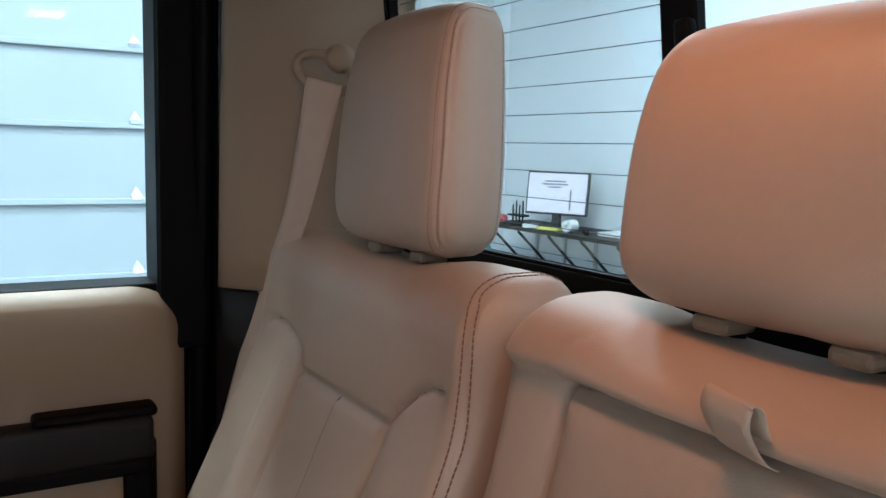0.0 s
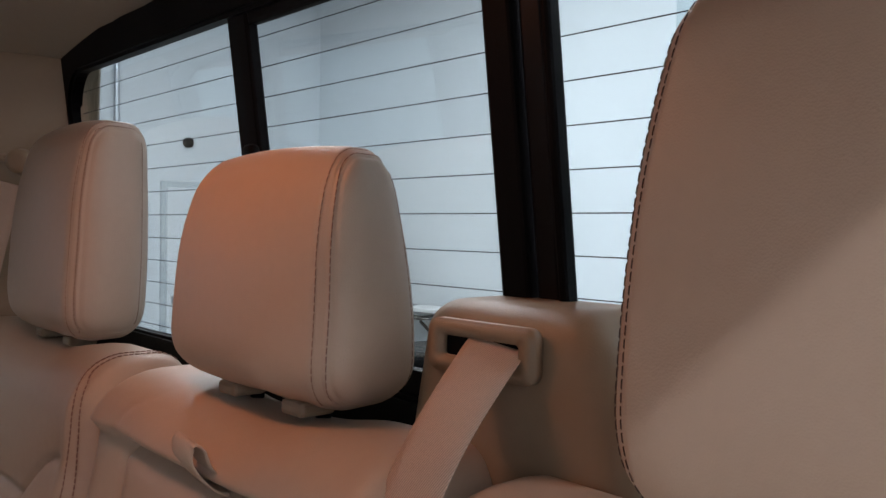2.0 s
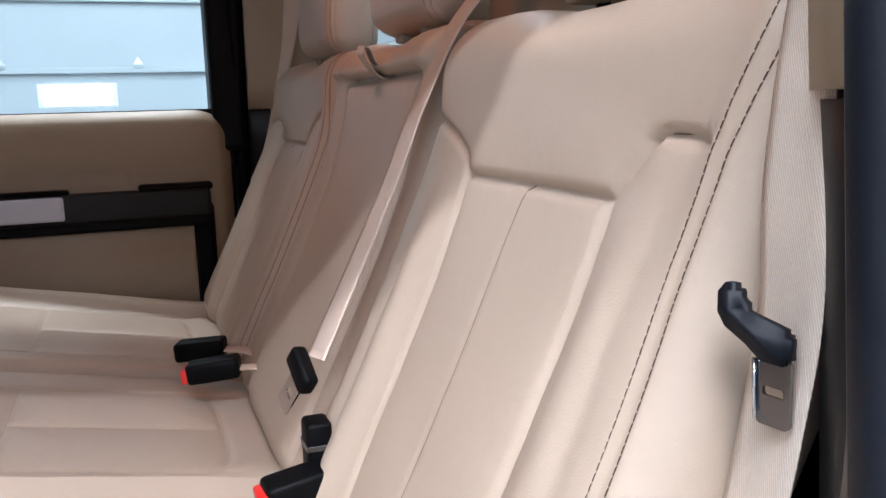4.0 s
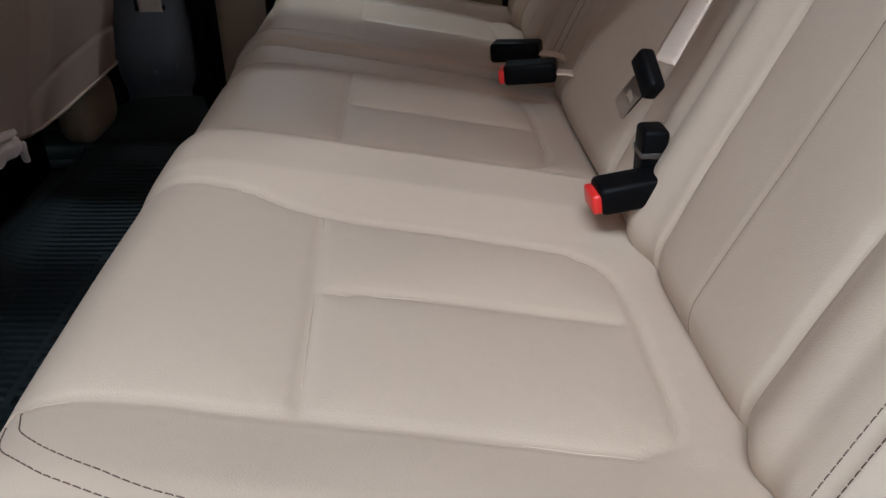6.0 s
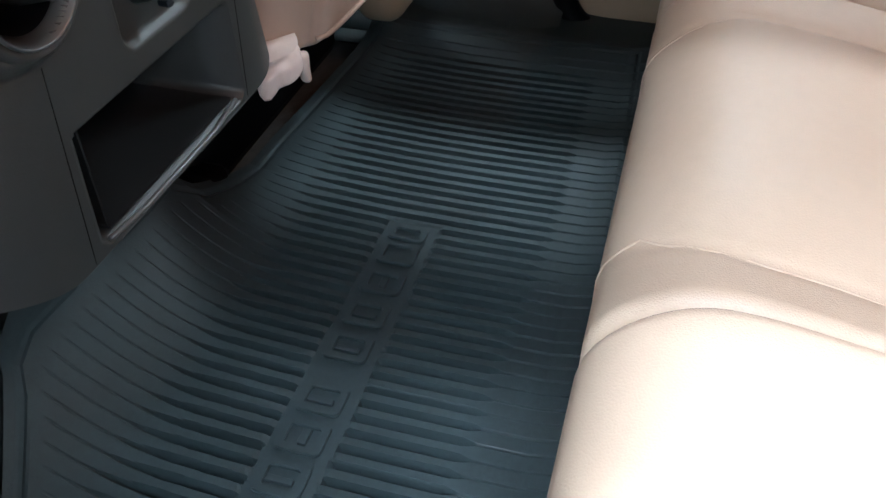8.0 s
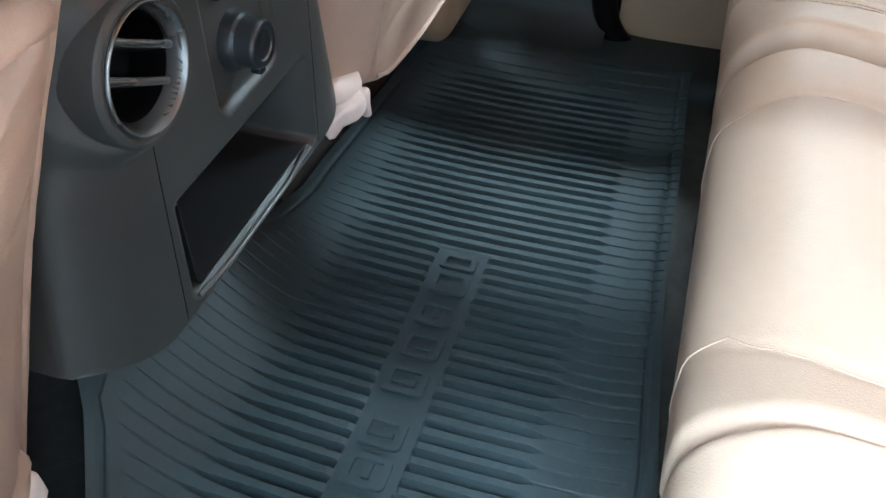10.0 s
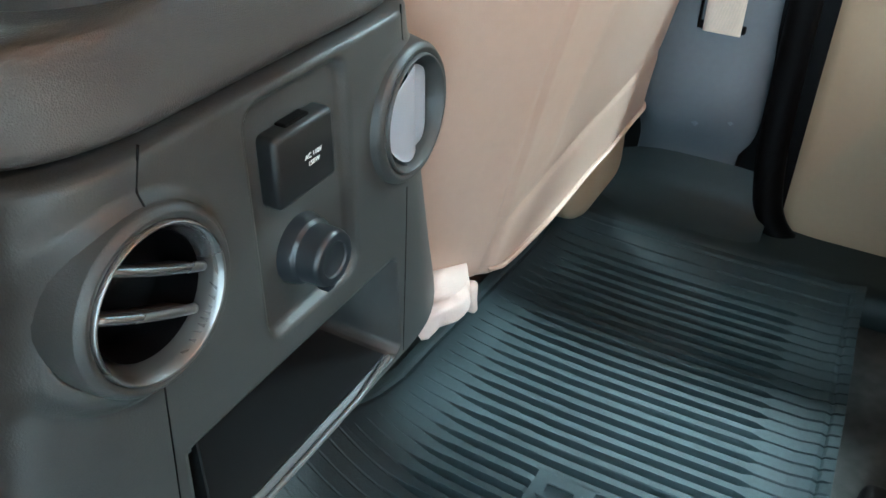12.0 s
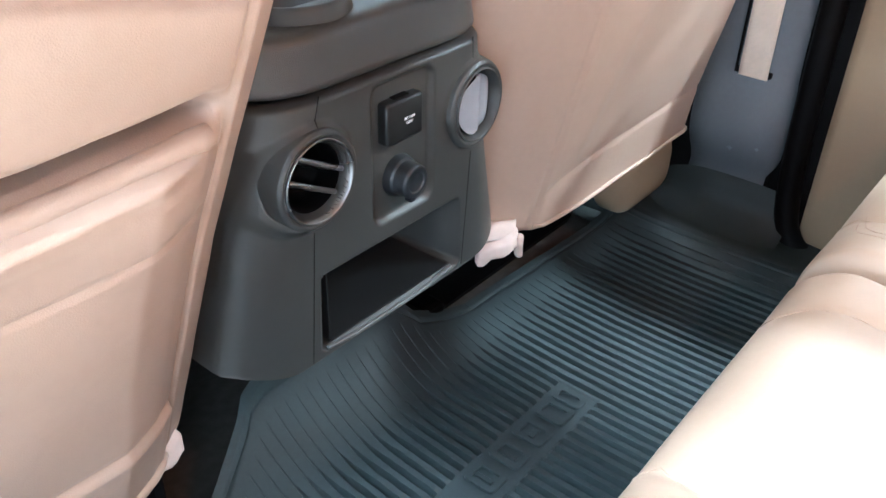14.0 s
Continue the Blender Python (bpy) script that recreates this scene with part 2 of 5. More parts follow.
def ribbon(name, points, across, width, thick, mat, parent=None, label="", n=20):
    """A flat strap along a smooth path; across: one width direction for each point."""
    path = smooth_path(points, n)
    acr = smooth_path(across, n)
    verts, uv, faces = [], [], []
    cols = 7
    run = 0.0
    for i, p in enumerate(path):
        t = path[min(i + 1, len(path) - 1)] - path[max(i - 1, 0)]
        t /= np.linalg.norm(t)
        a = acr[i] - t * (acr[i] @ t)
        a /= np.linalg.norm(a)
        nrm = np.cross(t, a)
        if i:
            run += np.linalg.norm(p - path[i - 1])
        ring = [(-0.5 + k / (cols - 1), 1) for k in range(cols)] + [(0.5 - k / (cols - 1), -1) for k in range(cols)]
        for u, s in ring:
            edge = 1 - (abs(u) * 2) ** 8 * 0.6
            verts.append(p + a * u * width + nrm * s * thick / 2 * edge)
            uv.append((u * width * 20, run * 8))
    m = 2 * cols
    for i in range(len(path) - 1):
        for k in range(m):
            l = (k + 1) % m
            faces.append((i * m + k, i * m + l, (i + 1) * m + l, (i + 1) * m + k))
    faces.append(tuple(range(m)))
    faces.append(tuple((len(path) - 1) * m + k for k in reversed(range(m))))
    return mesh_part(name, verts, faces, mat, parent, label, uv=uv)


def axis_samples(h, step):
    n = max(2, int(round(2 * h / step)))
    return np.linspace(-h, h, n + 1)


def soft_box(h, step):
    """Points and quads on the surface of a box with half sizes h, as a welded grid."""
    allp, quads, base = [], [], 0
    for k in range(3):
        i, j = (k + 1) % 3, (k + 2) % 3
        a, b = axis_samples(h[i], step[i]), axis_samples(h[j], step[j])
        A, B = np.meshgrid(a, b, indexing="ij")
        for s in (-1, 1):
            p = np.zeros(A.shape + (3,))
            p[..., i], p[..., j], p[..., k] = A, B, s * h[k]
            na, nb = A.shape
            idx = np.arange(na * nb).reshape(na, nb) + base
            q = np.stack([idx[:-1, :-1], idx[1:, :-1], idx[1:, 1:], idx[:-1, 1:]], -1).reshape(-1, 4)
            quads.append(q if s > 0 else q[:, ::-1])
            allp.append(p.reshape(-1, 3))
            base += na * nb
    P, Q = np.concatenate(allp), np.concatenate(quads)
    _, first, inv = np.unique(np.round(P, 6), axis=0, return_index=True, return_inverse=True)
    return P[first], inv.ravel()[Q]


def rounded(P, h, r):
    """Rounds the box: the new points and their normals. r: the radius along each axis."""
    h, r = np.array(h), np.array(r)
    q = np.clip(P, -(h - r), h - r)
    d = (P - q) / r
    n = d / np.maximum(np.linalg.norm(d, axis=1, keepdims=True), 1e-9)
    return q + n * r, n


def line_distance(X, Y, line):
    """Distance of the points (X, Y) from a polyline."""
    best = np.full(X.shape, 1e9)
    for (ax, ay), (bx, by) in zip(line[:-1], line[1:]):
        dx, dy = bx - ax, by - ay
        t = np.clip(((X - ax) * dx + (Y - ay) * dy) / (dx * dx + dy * dy + 1e-12), 0, 1)
        best = np.minimum(best, np.hypot(X - ax - t * dx, Y - ay - t * dy))
    return best


def curve2(points, n=12):
    return [tuple(p) for p in smooth_path(points, n)]


def seam_relief(X, Y, lines, depth=0.004, wide=0.003, puff=0.006, reach=0.035):
    """Relief of upholstery: grooves along the seams and soft swelling away from them."""
    d = np.full(X.shape, 1e9)
    for line in lines:
        d = np.minimum(d, line_distance(X, Y, line))
    pucker = 0.00025 * np.exp(-d / 0.016) * np.sin(X * 230 + Y * 190 + 2.0 * np.sin(X * 61 - Y * 47)) + 0.0006 * np.sin(X * 37 + 1.3 * np.sin(Y * 29)) * np.sin(Y * 31 + 1.1)
    return -depth * np.exp(-(d / wide) ** 2) + puff * (1 - np.exp(-d / reach)) - puff + pucker


def stitches(name, centre, mat, parent, lift=0.0005, length=0.0048, gap=0.0011, thick=0.00043, label="dark thread stitching"):
    """A row of short threads along a dense 3D path: centre = rows of point and normal."""
    pts, nrm = centre
    seg = np.linalg.norm(np.diff(pts, axis=0), axis=1)
    s = np.r_[0, np.cumsum(seg)]
    verts, faces = [], []
    at = 0.0
    def place(u):
        return np.array([np.interp(u, s, pts[:, k]) for k in range(3)]), np.array([np.interp(u, s, nrm[:, k]) for k in range(3)])
    while at + length < s[-1]:
        ring0 = len(verts)
        (a, na), (b, nb) = place(at), place(at + length)
        t = (b - a) / (np.linalg.norm(b - a) + 1e-9)
        for f, sc in ((0.0, 0.7), (0.12, 1), (0.88, 1), (1.0, 0.7)):
            c = a + (b - a) * f + na * lift * (1 if 0 < f < 1 else 0.2)
            side = np.cross(t, na)
            side /= np.linalg.norm(side) + 1e-9
            for k in range(5):
                an = 2 * math.pi * k / 5
                verts.append(c + thick * sc * (math.cos(an) * side + math.sin(an) * na * 0.8))
        for i in range(3):
            for k in range(5):
                l = (k + 1) % 5
                faces.append((ring0 + i * 5 + k, ring0 + i * 5 + l, ring0 + i * 5 + 5 + l, ring0 + i * 5 + 5 + k))
        at += length + gap
    return mesh_part(name, verts, faces, mat, parent, label)


def rounded_rect(w, h, r, n=6):
    """Outline of a rounded rectangle about the origin."""
    out = []
    for cx, cy, a0 in ((w / 2 - r, h / 2 - r, 0), (-w / 2 + r, h / 2 - r, 90), (-w / 2 + r, -h / 2 + r, 180), (w / 2 - r, -h / 2 + r, 270)):
        for k in range(n + 1):
            a = radians(a0 + 90 * k / n)
            out.append((cx + r * math.cos(a), cy + r * math.sin(a)))
    return out


def plate(outline, depth, hole=None, bev=0.0):
    """A plate in the xz plane from y=0 to y=depth with an optional hole that has as many points as the outline."""
    bm = bmesh.new()
    n = len(outline)
    f = [bm.verts.new((x, 0, z)) for x, z in outline]
    b = [bm.verts.new((x, depth, z)) for x, z in outline]
    if hole is None:
        bm.faces.new(f)
        bm.faces.new(b[::-1])
    else:
        fi = [bm.verts.new((x, 0, z)) for x, z in hole]
        bi = [bm.verts.new((x, depth, z)) for x, z in hole]
    for i in range(n):
        j = (i + 1) % n
        bm.faces.new((f[i], b[i], b[j], f[j]))
        if hole is not None:
            bm.faces.new((f[i], f[j], fi[j], fi[i]))
            bm.faces.new((b[i], bi[i], bi[j], b[j]))
            bm.faces.new((fi[i], fi[j], bi[j], bi[i]))
    if bev:
        bmesh.ops.recalc_face_normals(bm, faces=bm.faces)
        sharp = [e for e in bm.edges if e.calc_face_angle(0) > 0.9]
        bmesh.ops.bevel(bm, geom=sharp, offset=bev, segments=2, affect="EDGES")
    return bm


def lathe(profile, sides=40):
    """Turns rows of (radius, y) about the y axis."""
    verts, faces = [], []
    crisp = [profile[0]]
    for a, p, b in zip(profile[:-2], profile[1:-1], profile[2:]):
        for q_ in (a, b):
            d = math.hypot(q_[0] - p[0], q_[1] - p[1])
            f = min(0.3, 0.0004 / max(d, 1e-9))
            crisp.append((p[0] + (q_[0] - p[0]) * f, p[1] + (q_[1] - p[1]) * f))
    profile = crisp + [profile[-1]]
    for r, y in profile:
        for k in range(sides):
            a = 2 * math.pi * k / sides
            verts.append((r * math.cos(a), y, r * math.sin(a)))
    for i in range(len(profile) - 1):
        for k in range(sides):
            l = (k + 1) % sides
            faces.append((i * sides + k, i * sides + l, (i + 1) * sides + l, (i + 1) * sides + k))
    bm = add_geo(bmesh.new(), (verts, faces))
    bmesh.ops.remove_doubles(bm, verts=bm.verts, dist=1e-6)
    return bm

# ---- the cab shell ----
def glass_y(z):
    return 0.885 - 0.13 * (z - 0.8)


def sheared(bm):
    """Leans an upright plate to the slope of the rear window."""
    for v in bm.verts:
        v.co.y += -0.13 * (v.co.z - 0.8)
    return bm


def moved(bm, x=0, y=0, z=0):
    for v in bm.verts:
        v.co += Vector((x, y, z))
    return bm


part("floor", block(-0.88, 0.88, -1.35, 0.95, -0.08, -0.018, 0.01), CARPET)
tagged(bpy.data.objects["floor"], "charcoal carpeted cab floor under a rubber mat", "floor", kind="structure")

WIN_Z0, WIN_Z1 = 0.768, 1.112
outer = rounded_rect(1.76, 1.33, 0.02, 8)
hole = [(x, z + (WIN_Z0 + WIN_Z1) / 2 - 0.585) for x, z in rounded_rect(1.45, WIN_Z1 - WIN_Z0, 0.07, 8)]
rear = part("wall_rear", sheared(moved(plate(outer, 0.007, hole), 0, 0.873, 0.585)), BLACK)
tagged(rear, "black rear wall of the cab round the sliding window", "cab wall", kind="structure")

window = thing("window_1", "three-pane sliding rear window with fine heater wires", "window", "structure")
ring_out = [(x + 0.017, z - 0.014) for x, z in rounded_rect(1.464, 0.420, 0.075, 8)]
ring_in = [(x + 0.034, z - 0.019) for x, z in rounded_rect(1.344, 0.340, 0.060, 8)]
part("window_frame", sheared(moved(plate(ring_out, 0.020, ring_in, 0.004), 0, 0.864, 0.957)), BLACK, window, "black moulded frame with rounded corners")
for px0, px1, nm in ((-0.72, -0.170, "pane"), (-0.155, 0.180, "sliding_pane"), (0.225, 0.72, "pane")):
    bm = block(px0, px1, 0.886, 0.890, WIN_Z0 - 0.015, WIN_Z1 + 0.010)
    pane = part(nm, sheared(bm), GLASS, window, "clear glass with heater wires")
    pane.visible_shadow = False
    for k in range(12):
        z = 0.7746 + 0.0284 * k
        a, b = max(px0, -0.645) + 0.004, min(px1, 0.70) - 0.004
        part("heater_wire", add_geo(bmesh.new(), tube([(a, glass_y(z) - 0.001, z), ((a + b) / 2, glass_y(z) - 0.001, z), (b, glass_y(z) - 0.001, z)], 0.00045, 5)), GREY_TRIM, pane)
for bx0, bx1, mat in ((-0.184, -0.146, BLACK), (0.169, 0.196, BLACK), (0.198, 0.219, GLOSS_BLACK), (0.221, 0.229, BLACK)):
    part("window_post", sheared(block(bx0, bx1, 0.872 if mat is BLACK else 0.878, 0.8855, 0.752, 1.125, 0.003)), mat, window)
part("top_rail", sheared(block(-0.146, 0.169, 0.873, 0.8855, 1.098, 1.118, 0.003)), BLACK, window)
part("bottom_rail", sheared(block(-0.146, 0.169, 0.873, 0.8855, 0.752, 0.790, 0.003)), BLACK, window)
part("bottom_rail", sheared(block(0.229, 0.71, 0.873, 0.8855, 0.752, 0.797, 0.003)), BLACK, window)
latch = part("latch", sheared(block(-0.160, -0.142, 0.860, 0.872, 0.958, 0.984, 0.005, 3)), BLACK, window, "black window latch", True)
# maker's mark on the glass, as plain shapes
mark = thing("glass_mark", "small grey printed mark on the rear window glass", "window mark")
oval = [(0.606 + 0.0125 * math.cos(a), glass_y(0.832) - 0.001, 0.832 + 0.0055 * math.sin(a)) for a in np.linspace(0, 2 * math.pi, 28, endpoint=False)]
part("oval", add_geo(bmesh.new(), tube(oval, 0.00035, 5, True)), GLASS_PRINT, mark)
for k, (w, z, h) in enumerate(((0.007, 0.832, 0.0012), (0.0080, 0.8225, 0.0012), (0.010, 0.8180, 0.0007), (0.010, 0.8150, 0.0007))):
    part("bar", block(0.606 - w, 0.606 + w, glass_y(z) - 0.001, glass_y(z) - 0.0002, z - h, z + h), GLASS_PRINT, mark)

# headliner
gx, gy = np.linspace(-0.86, 0.70, 57), np.linspace(-1.15, 0.862, 71)
GX, GY = np.meshgrid(gx, gy, indexing="ij")
def headliner_z(x, y):
    return 1.192 - 0.05 * (np.abs(x) / 0.75) ** 3 - 0.035 * (np.maximum(y, 0) / 0.86) ** 4 - 0.04 * (np.maximum(-y, 0) / 1.15) ** 3
GZ = headliner_z(GX, GY)
low = np.stack([GX, GY, GZ], -1).reshape(-1, 3)
high = low + (0, 0, 0.02)
n_x, n_y = GX.shape
idx = np.arange(n_x * n_y).reshape(n_x, n_y)
q = np.stack([idx[:-1, :-1], idx[:-1, 1:], idx[1:, 1:], idx[1:, :-1]], -1).reshape(-1, 4)
rim = list(idx[0]) + list(idx[1:, -1]) + list(idx[-1, ::-1][1:]) + list(idx[::-1, 0][1:-1])
side = [(rim[i], rim[(i + 1) % len(rim)], rim[(i + 1) % len(rim)] + len(low), rim[i] + len(low)) for i in range(len(rim))]
tagged(mesh_part("ceiling", np.concatenate([low, high]), list(q) + list(q[:, ::-1] + len(low)) + side, HEADLINER), "beige cloth headliner of the cab", "headliner", kind="structure")
tagged(part("roof", block(-0.86, 0.755, -1.1, 0.93, 1.235, 1.265, 0.012), BODY_PAINT), "black painted cab roof", "roof", kind="structure")

dome = thing("dome_light", "small beige dome light with a warm lit lens in the headliner", "dome light")
part("bezel", moved(block(-0.10, 0.10, -0.065, 0.065, 1.166, 1.194, 0.010, 3), -0.02, 0.56), TAN_PLASTIC, dome, "", True)
part("lens", moved(block(-0.07, 0.07, -0.040, 0.040, 1.158, 1.168, 0.004, 2), -0.02, 0.56), DOME, dome, "warm lit lens", True)


def strip_wall(plan, z0, z1, thick, lean, rows=10, top_round=0.0):
    """A bent upright panel along a plan line, leaning inwards with height; thickness outwards."""
    p = smooth_path([(x, y, 0) for x, y in plan], 8)[:, :2]
    t = np.gradient(p, axis=0)
    t /= np.linalg.norm(t, axis=1, keepdims=True)
    nrm = np.stack([t[:, 1], -t[:, 0]], 1)
    verts, faces = [], []
    m = len(p)
    for off in (0.0, thick):
        for k in range(rows + 1):
            z = z0 + (z1 - z0) * k / rows
            for (x, y), (nx, ny) in zip(p, nrm):
                xx, yy = x + nx * off, y + ny * off
                verts.append((xx * (1 - lean * (z - 0.69)), yy, z))
    half = (rows + 1) * m
    for k in range(rows):
        for i in range(m - 1):
            a = k * m + i
            faces += [(a, a + 1, a + m + 1, a + m), (half + a, half + a + m, half + a + m + 1, half + a + 1)]
    for k in range(rows):
        for i in (0, m - 1):
            a, b = k * m + i, (k + 1) * m + i
            faces.append((a, b, b + half, a + half))
    for i in range(m - 1):
        faces.append((i, i + 1, half + i + 1, half + i))
        a = rows * m + i
        faces.append((a, a + 1, half + a + 1, half + a))
    return verts, faces


PILLAR_PLAN = [(0.652, 0.868), (0.662, 0.845), (0.678, 0.800), (0.705, 0.745), (0.748, 0.697), (0.783, 0.669), (0.800, 0.664), (0.810, 0.670)]
for s, nm in ((-1, "passenger"), (1, "driver")):
    trim = thing("pillar_trim", "beige moulded pillar trim with a dark lower half beside the rear window", "pillar trim", "structure")
    for z0, z1, mat, shift, lab in ((0.688, 1.165, TAN_PLASTIC, 0.0, "beige upper trim"), (-0.02, 0.684, GREY_TRIM, 0.004, "dark lower trim")):
        v, f = strip_wall([(x + shift, y + shift * 0.3) for x, y in PILLAR_PLAN], z0, z1, -0.02, 0.09)
        bm = add_geo(bmesh.new(), ([(s * x, y, z) for x, y, z in v], f))
        part("upper_trim" if z0 > 0 else "lower_trim", bm, mat, trim, lab, smooth=True)
    seal = [(s * 0.834 * (1 - 0.09 * (z - 0.69)), 0.650, z) for z in np.linspace(-0.03, 1.08, 14)]
    seal += [(s * 0.785, 0.60, 1.125), (s * 0.775, 0.45, 1.145), (s * 0.775, 0.2, 1.15), (s * 0.775, -0.05, 1.145)] if s < 0 else [(0.760, 0.628, 1.130), (0.715, 0.60, 1.172), (0.704, 0.45, 1.178), (0.704, 0.2, 1.178), (0.710, -0.05, 1.172)]
    # same seal twice: the passenger one is blacker, its shade put into the material
    tagged(part("door_seal", add_geo(bmesh.new(), tube(seal, 0.015, 10)), RUBBER_SEAL if s > 0 else BLACK, None, "", True), "black rubber seal round the rear door opening", "door seal", kind="structure")
    jamb = thing("door_jamb", "black painted body of the rear door opening", "door jamb", "structure")
    part("jamb_face", block(*sorted((s * 0.800, s * 0.90)), 0.664, 0.70, -0.35, 1.2, 0.012), BODY_PAINT, jamb)
    part("jamb_step", block(*sorted((s * 0.895, s * 0.945)), 0.685, 0.78, -0.35, 1.2, 0.012), BODY_PAINT, jamb)
    part("jamb_corner", block(*sorted((s * 0.86, s * 0.94)), 0.77, 0.95, -0.35, 1.2, 0.012), BODY_PAINT, jamb)

# belt upright, sill and front enclosure on both sides
for s in (-1, 1):
    bp = thing("centre_pillar", "dark blue-grey moulded centre pillar with a belt slot near its foot", "pillar", "structure")
    h = (0.05, 0.085, 0.61)
    P, Q = soft_box(h, (0.01, 0.01, 0.02))
    V, N = rounded(P, h, (0.045, 0.06, 0.03))
    V = V + (s * 0.845, -0.212, 0.55)
    V[:, 0] -= s * (0.020 * np.exp(-((V[:, 2] - 0.20) / 0.07) ** 2) + 0.020 * np.exp(-np.clip(V[:, 2] - 0.012, 0, 1) / 0.030) - 0.024 * np.exp(-((V[:, 2] - 0.10) / 0.040) ** 2))
    mesh_part("pillar_cover", V, Q, BLUE_TRIM, bp)
    if s < 0:
        part("rear_edge", block(-0.93, -0.818, -0.150, -0.062, -0.05, 1.16, 0.01), BLACK, bp)
    part("slot", block(*sorted((s * 0.788, s * 0.80)), -0.2285, -0.1690, 0.296, 0.306, 0.002), BLACK, bp)
    part("belt_slot_trim", block(*sorted((s * 0.7885, s * 0.80)), -0.2300, -0.2265, 0.296, 0.43, 0.001), BLACK, bp)
    if s < 0:
        for y, z, r in ((-0.206, 0.169, 0.0045), (-0.160, 0.181, 0.0035)):
            spot = [(math.cos(a) * r * (1 + 0.35 * math.sin(3 * a + y)), math.sin(a) * r * 0.8 * (1 + 0.3 * math.cos(4 * a))) for a in np.linspace(0, 2 * math.pi, 15)[:-1]]
            xs_ = [-0.795 + 0.0003 + 0.020 * math.exp(-((z + b - 0.20) / 0.07) ** 2) + 0.020 * math.exp(-(z + b - 0.012) / 0.030) - 0.024 * math.exp(-((z + b - 0.10) / 0.040) ** 2) for _, b in spot]
            bm = bmesh.new()
            bm.faces.new([bm.verts.new((x, y + a, z + b)) for x, (a, b) in zip(xs_, spot)])
            part("scuff", bm, SCUFF, bp, "small pale scuff mark")
    tagged(part("sill", block(*sorted((s * 0.70, s * 0.92)), -1.2, 0.66, -0.09, 0.028, 0.03, 4), SILL_TRIM, None, "", True), "dark grey plastic door sill", "sill", kind="structure")
    prof = smooth_path([(0.812, 0, 0.105), (0.800, 0, 0.078), (0.788, 0, 0.056), (0.762, 0, 0.036), (0.725, 0, 0.024), (0.690, 0, 0.016), (0.672, 0, 0.004)], 16)
    ys_ = np.linspace(-0.62, -0.085, 20)
    lift = np.exp(-((ys_ + 0.19) / 0.16) ** 4)
    low_ = [(s * (x + (0.0 if z < 0.03 else 0.03 * (1 - f))), y, z * (0.35 + 0.65 * f)) for y, f in zip(ys_, lift) for x, _, z in prof]
    m_ = len(prof)
    up_ = [(x + s * 0.012, y, z - 0.010) for x, y, z in low_]
    fq = [(k * m_ + i, k * m_ + i + 1, (k + 1) * m_ + i + 1, (k + 1) * m_ + i) for k in range(len(ys_) - 1) for i in range(m_ - 1)]
    bq = [tuple(len(low_) + i for i in f[::-1]) for f in fq]
    tagged(mesh_part("sill_cover", low_ + up_, fq + bq, SILL_TRIM), "dark moulded sill cover curving up to the centre pillar", "sill cover", kind="structure")
    fd = thing("door_2" if s < 0 else "door_3", "closed front door with its window", "door", "structure")
    part("door_shell", block(*sorted((s * 0.87, s * 0.93)), -1.2, -0.29, -0.2, 0.69, 0.01), TAN_PLASTIC, fd)
    part("kick_panel", block(*sorted((s * 0.856, s * 0.869)), -1.2, -0.292, -0.02, 0.30, 0.004), GREY_TRIM, fd, "dark grey kick panel")
    part("window_rail", block(*((-0.86, -0.80) if s < 0 else (0.665, 0.722)), -1.1, 0.66, 1.15 if s < 0 else 1.164, 1.24, 0.01), BLACK, fd)
tagged(part("wall_front", block(-0.92, 0.92, -1.42, -1.35, -0.2, 0.70), BLACK), "black bulkhead ahead of the front seats", "bulkhead", kind="structure")
tagged(part("dashboard", block(-0.86, 0.86, -1.35, -1.05, 0.25, 0.66, 0.04), GREY_TRIM), "dark grey dashboard ahead of the front seats", "dashboard", kind="structure")

# seat belts of the centre pillar
pb = thing("front_seat_belt", "beige webbing belt coming out of the centre pillar slot", "seat belt")
ribbon("webbing", [(-0.7868, -0.1975, 0.2940), (-0.784, -0.197, 0.345), (-0.782, -0.197, 0.6), (-0.775, -0.19, 1.05)], [(0, 1, 0)] * 4, 0.048, 0.0016, BELT, pb)

# ---- passenger rear door ----
door = thing("door_1", "closed beige passenger rear door with a black armrest", "door", "structure")
h = (0.05, 0.352, 0.350)
P, Q = soft_box(h, (0.02, 0.008, 0.008))
V, N = rounded(P, h, (0.022, 0.075, 0.060))
Yd, Zd = V[:, 1] + 0.272, V[:, 2] + 0.340
inward = np.clip(N[:, 0], 0, 1)
rel = 0.010 * np.exp(-((Zd - 0.64) / 0.05) ** 2) - 0.006 * np.exp(-((Zd - 0.56) / 0.03) ** 2)
outline = [(y + 0.365, z + 0.548) for y, z in rounded_rect(0.085, 0.034, 0.006)]
rel += -0.003 * np.exp(-(line_distance(Yd, Zd, outline + outline[:1]) / 0.003) ** 2)
V[:, 0] += -0.855 + inward * rel
V[:, 1], V[:, 2] = Yd, Zd
mesh_part("door_panel", V, Q, TAN_PLASTIC, door, "beige moulded door panel")
part("armrest", block(-0.815, -0.765, 0.06, 0.572, 0.470, 0.530, 0.010, 3), GREY_TRIM, door, "black padded armrest", True)
part("armrest_groove", block(-0.812, -0.768, 0.06, 0.570, 0.452, 0.473, 0.006), BLACK, door)
part("armrest_cap", block(-0.812, -0.774, 0.43, 0.578, 0.526, 0.541, 0.006), BLACK, door)
part("armrest_cap", block(-0.812, -0.774, 0.06, 0.30, 0.526, 0.539, 0.006), BLACK, door)
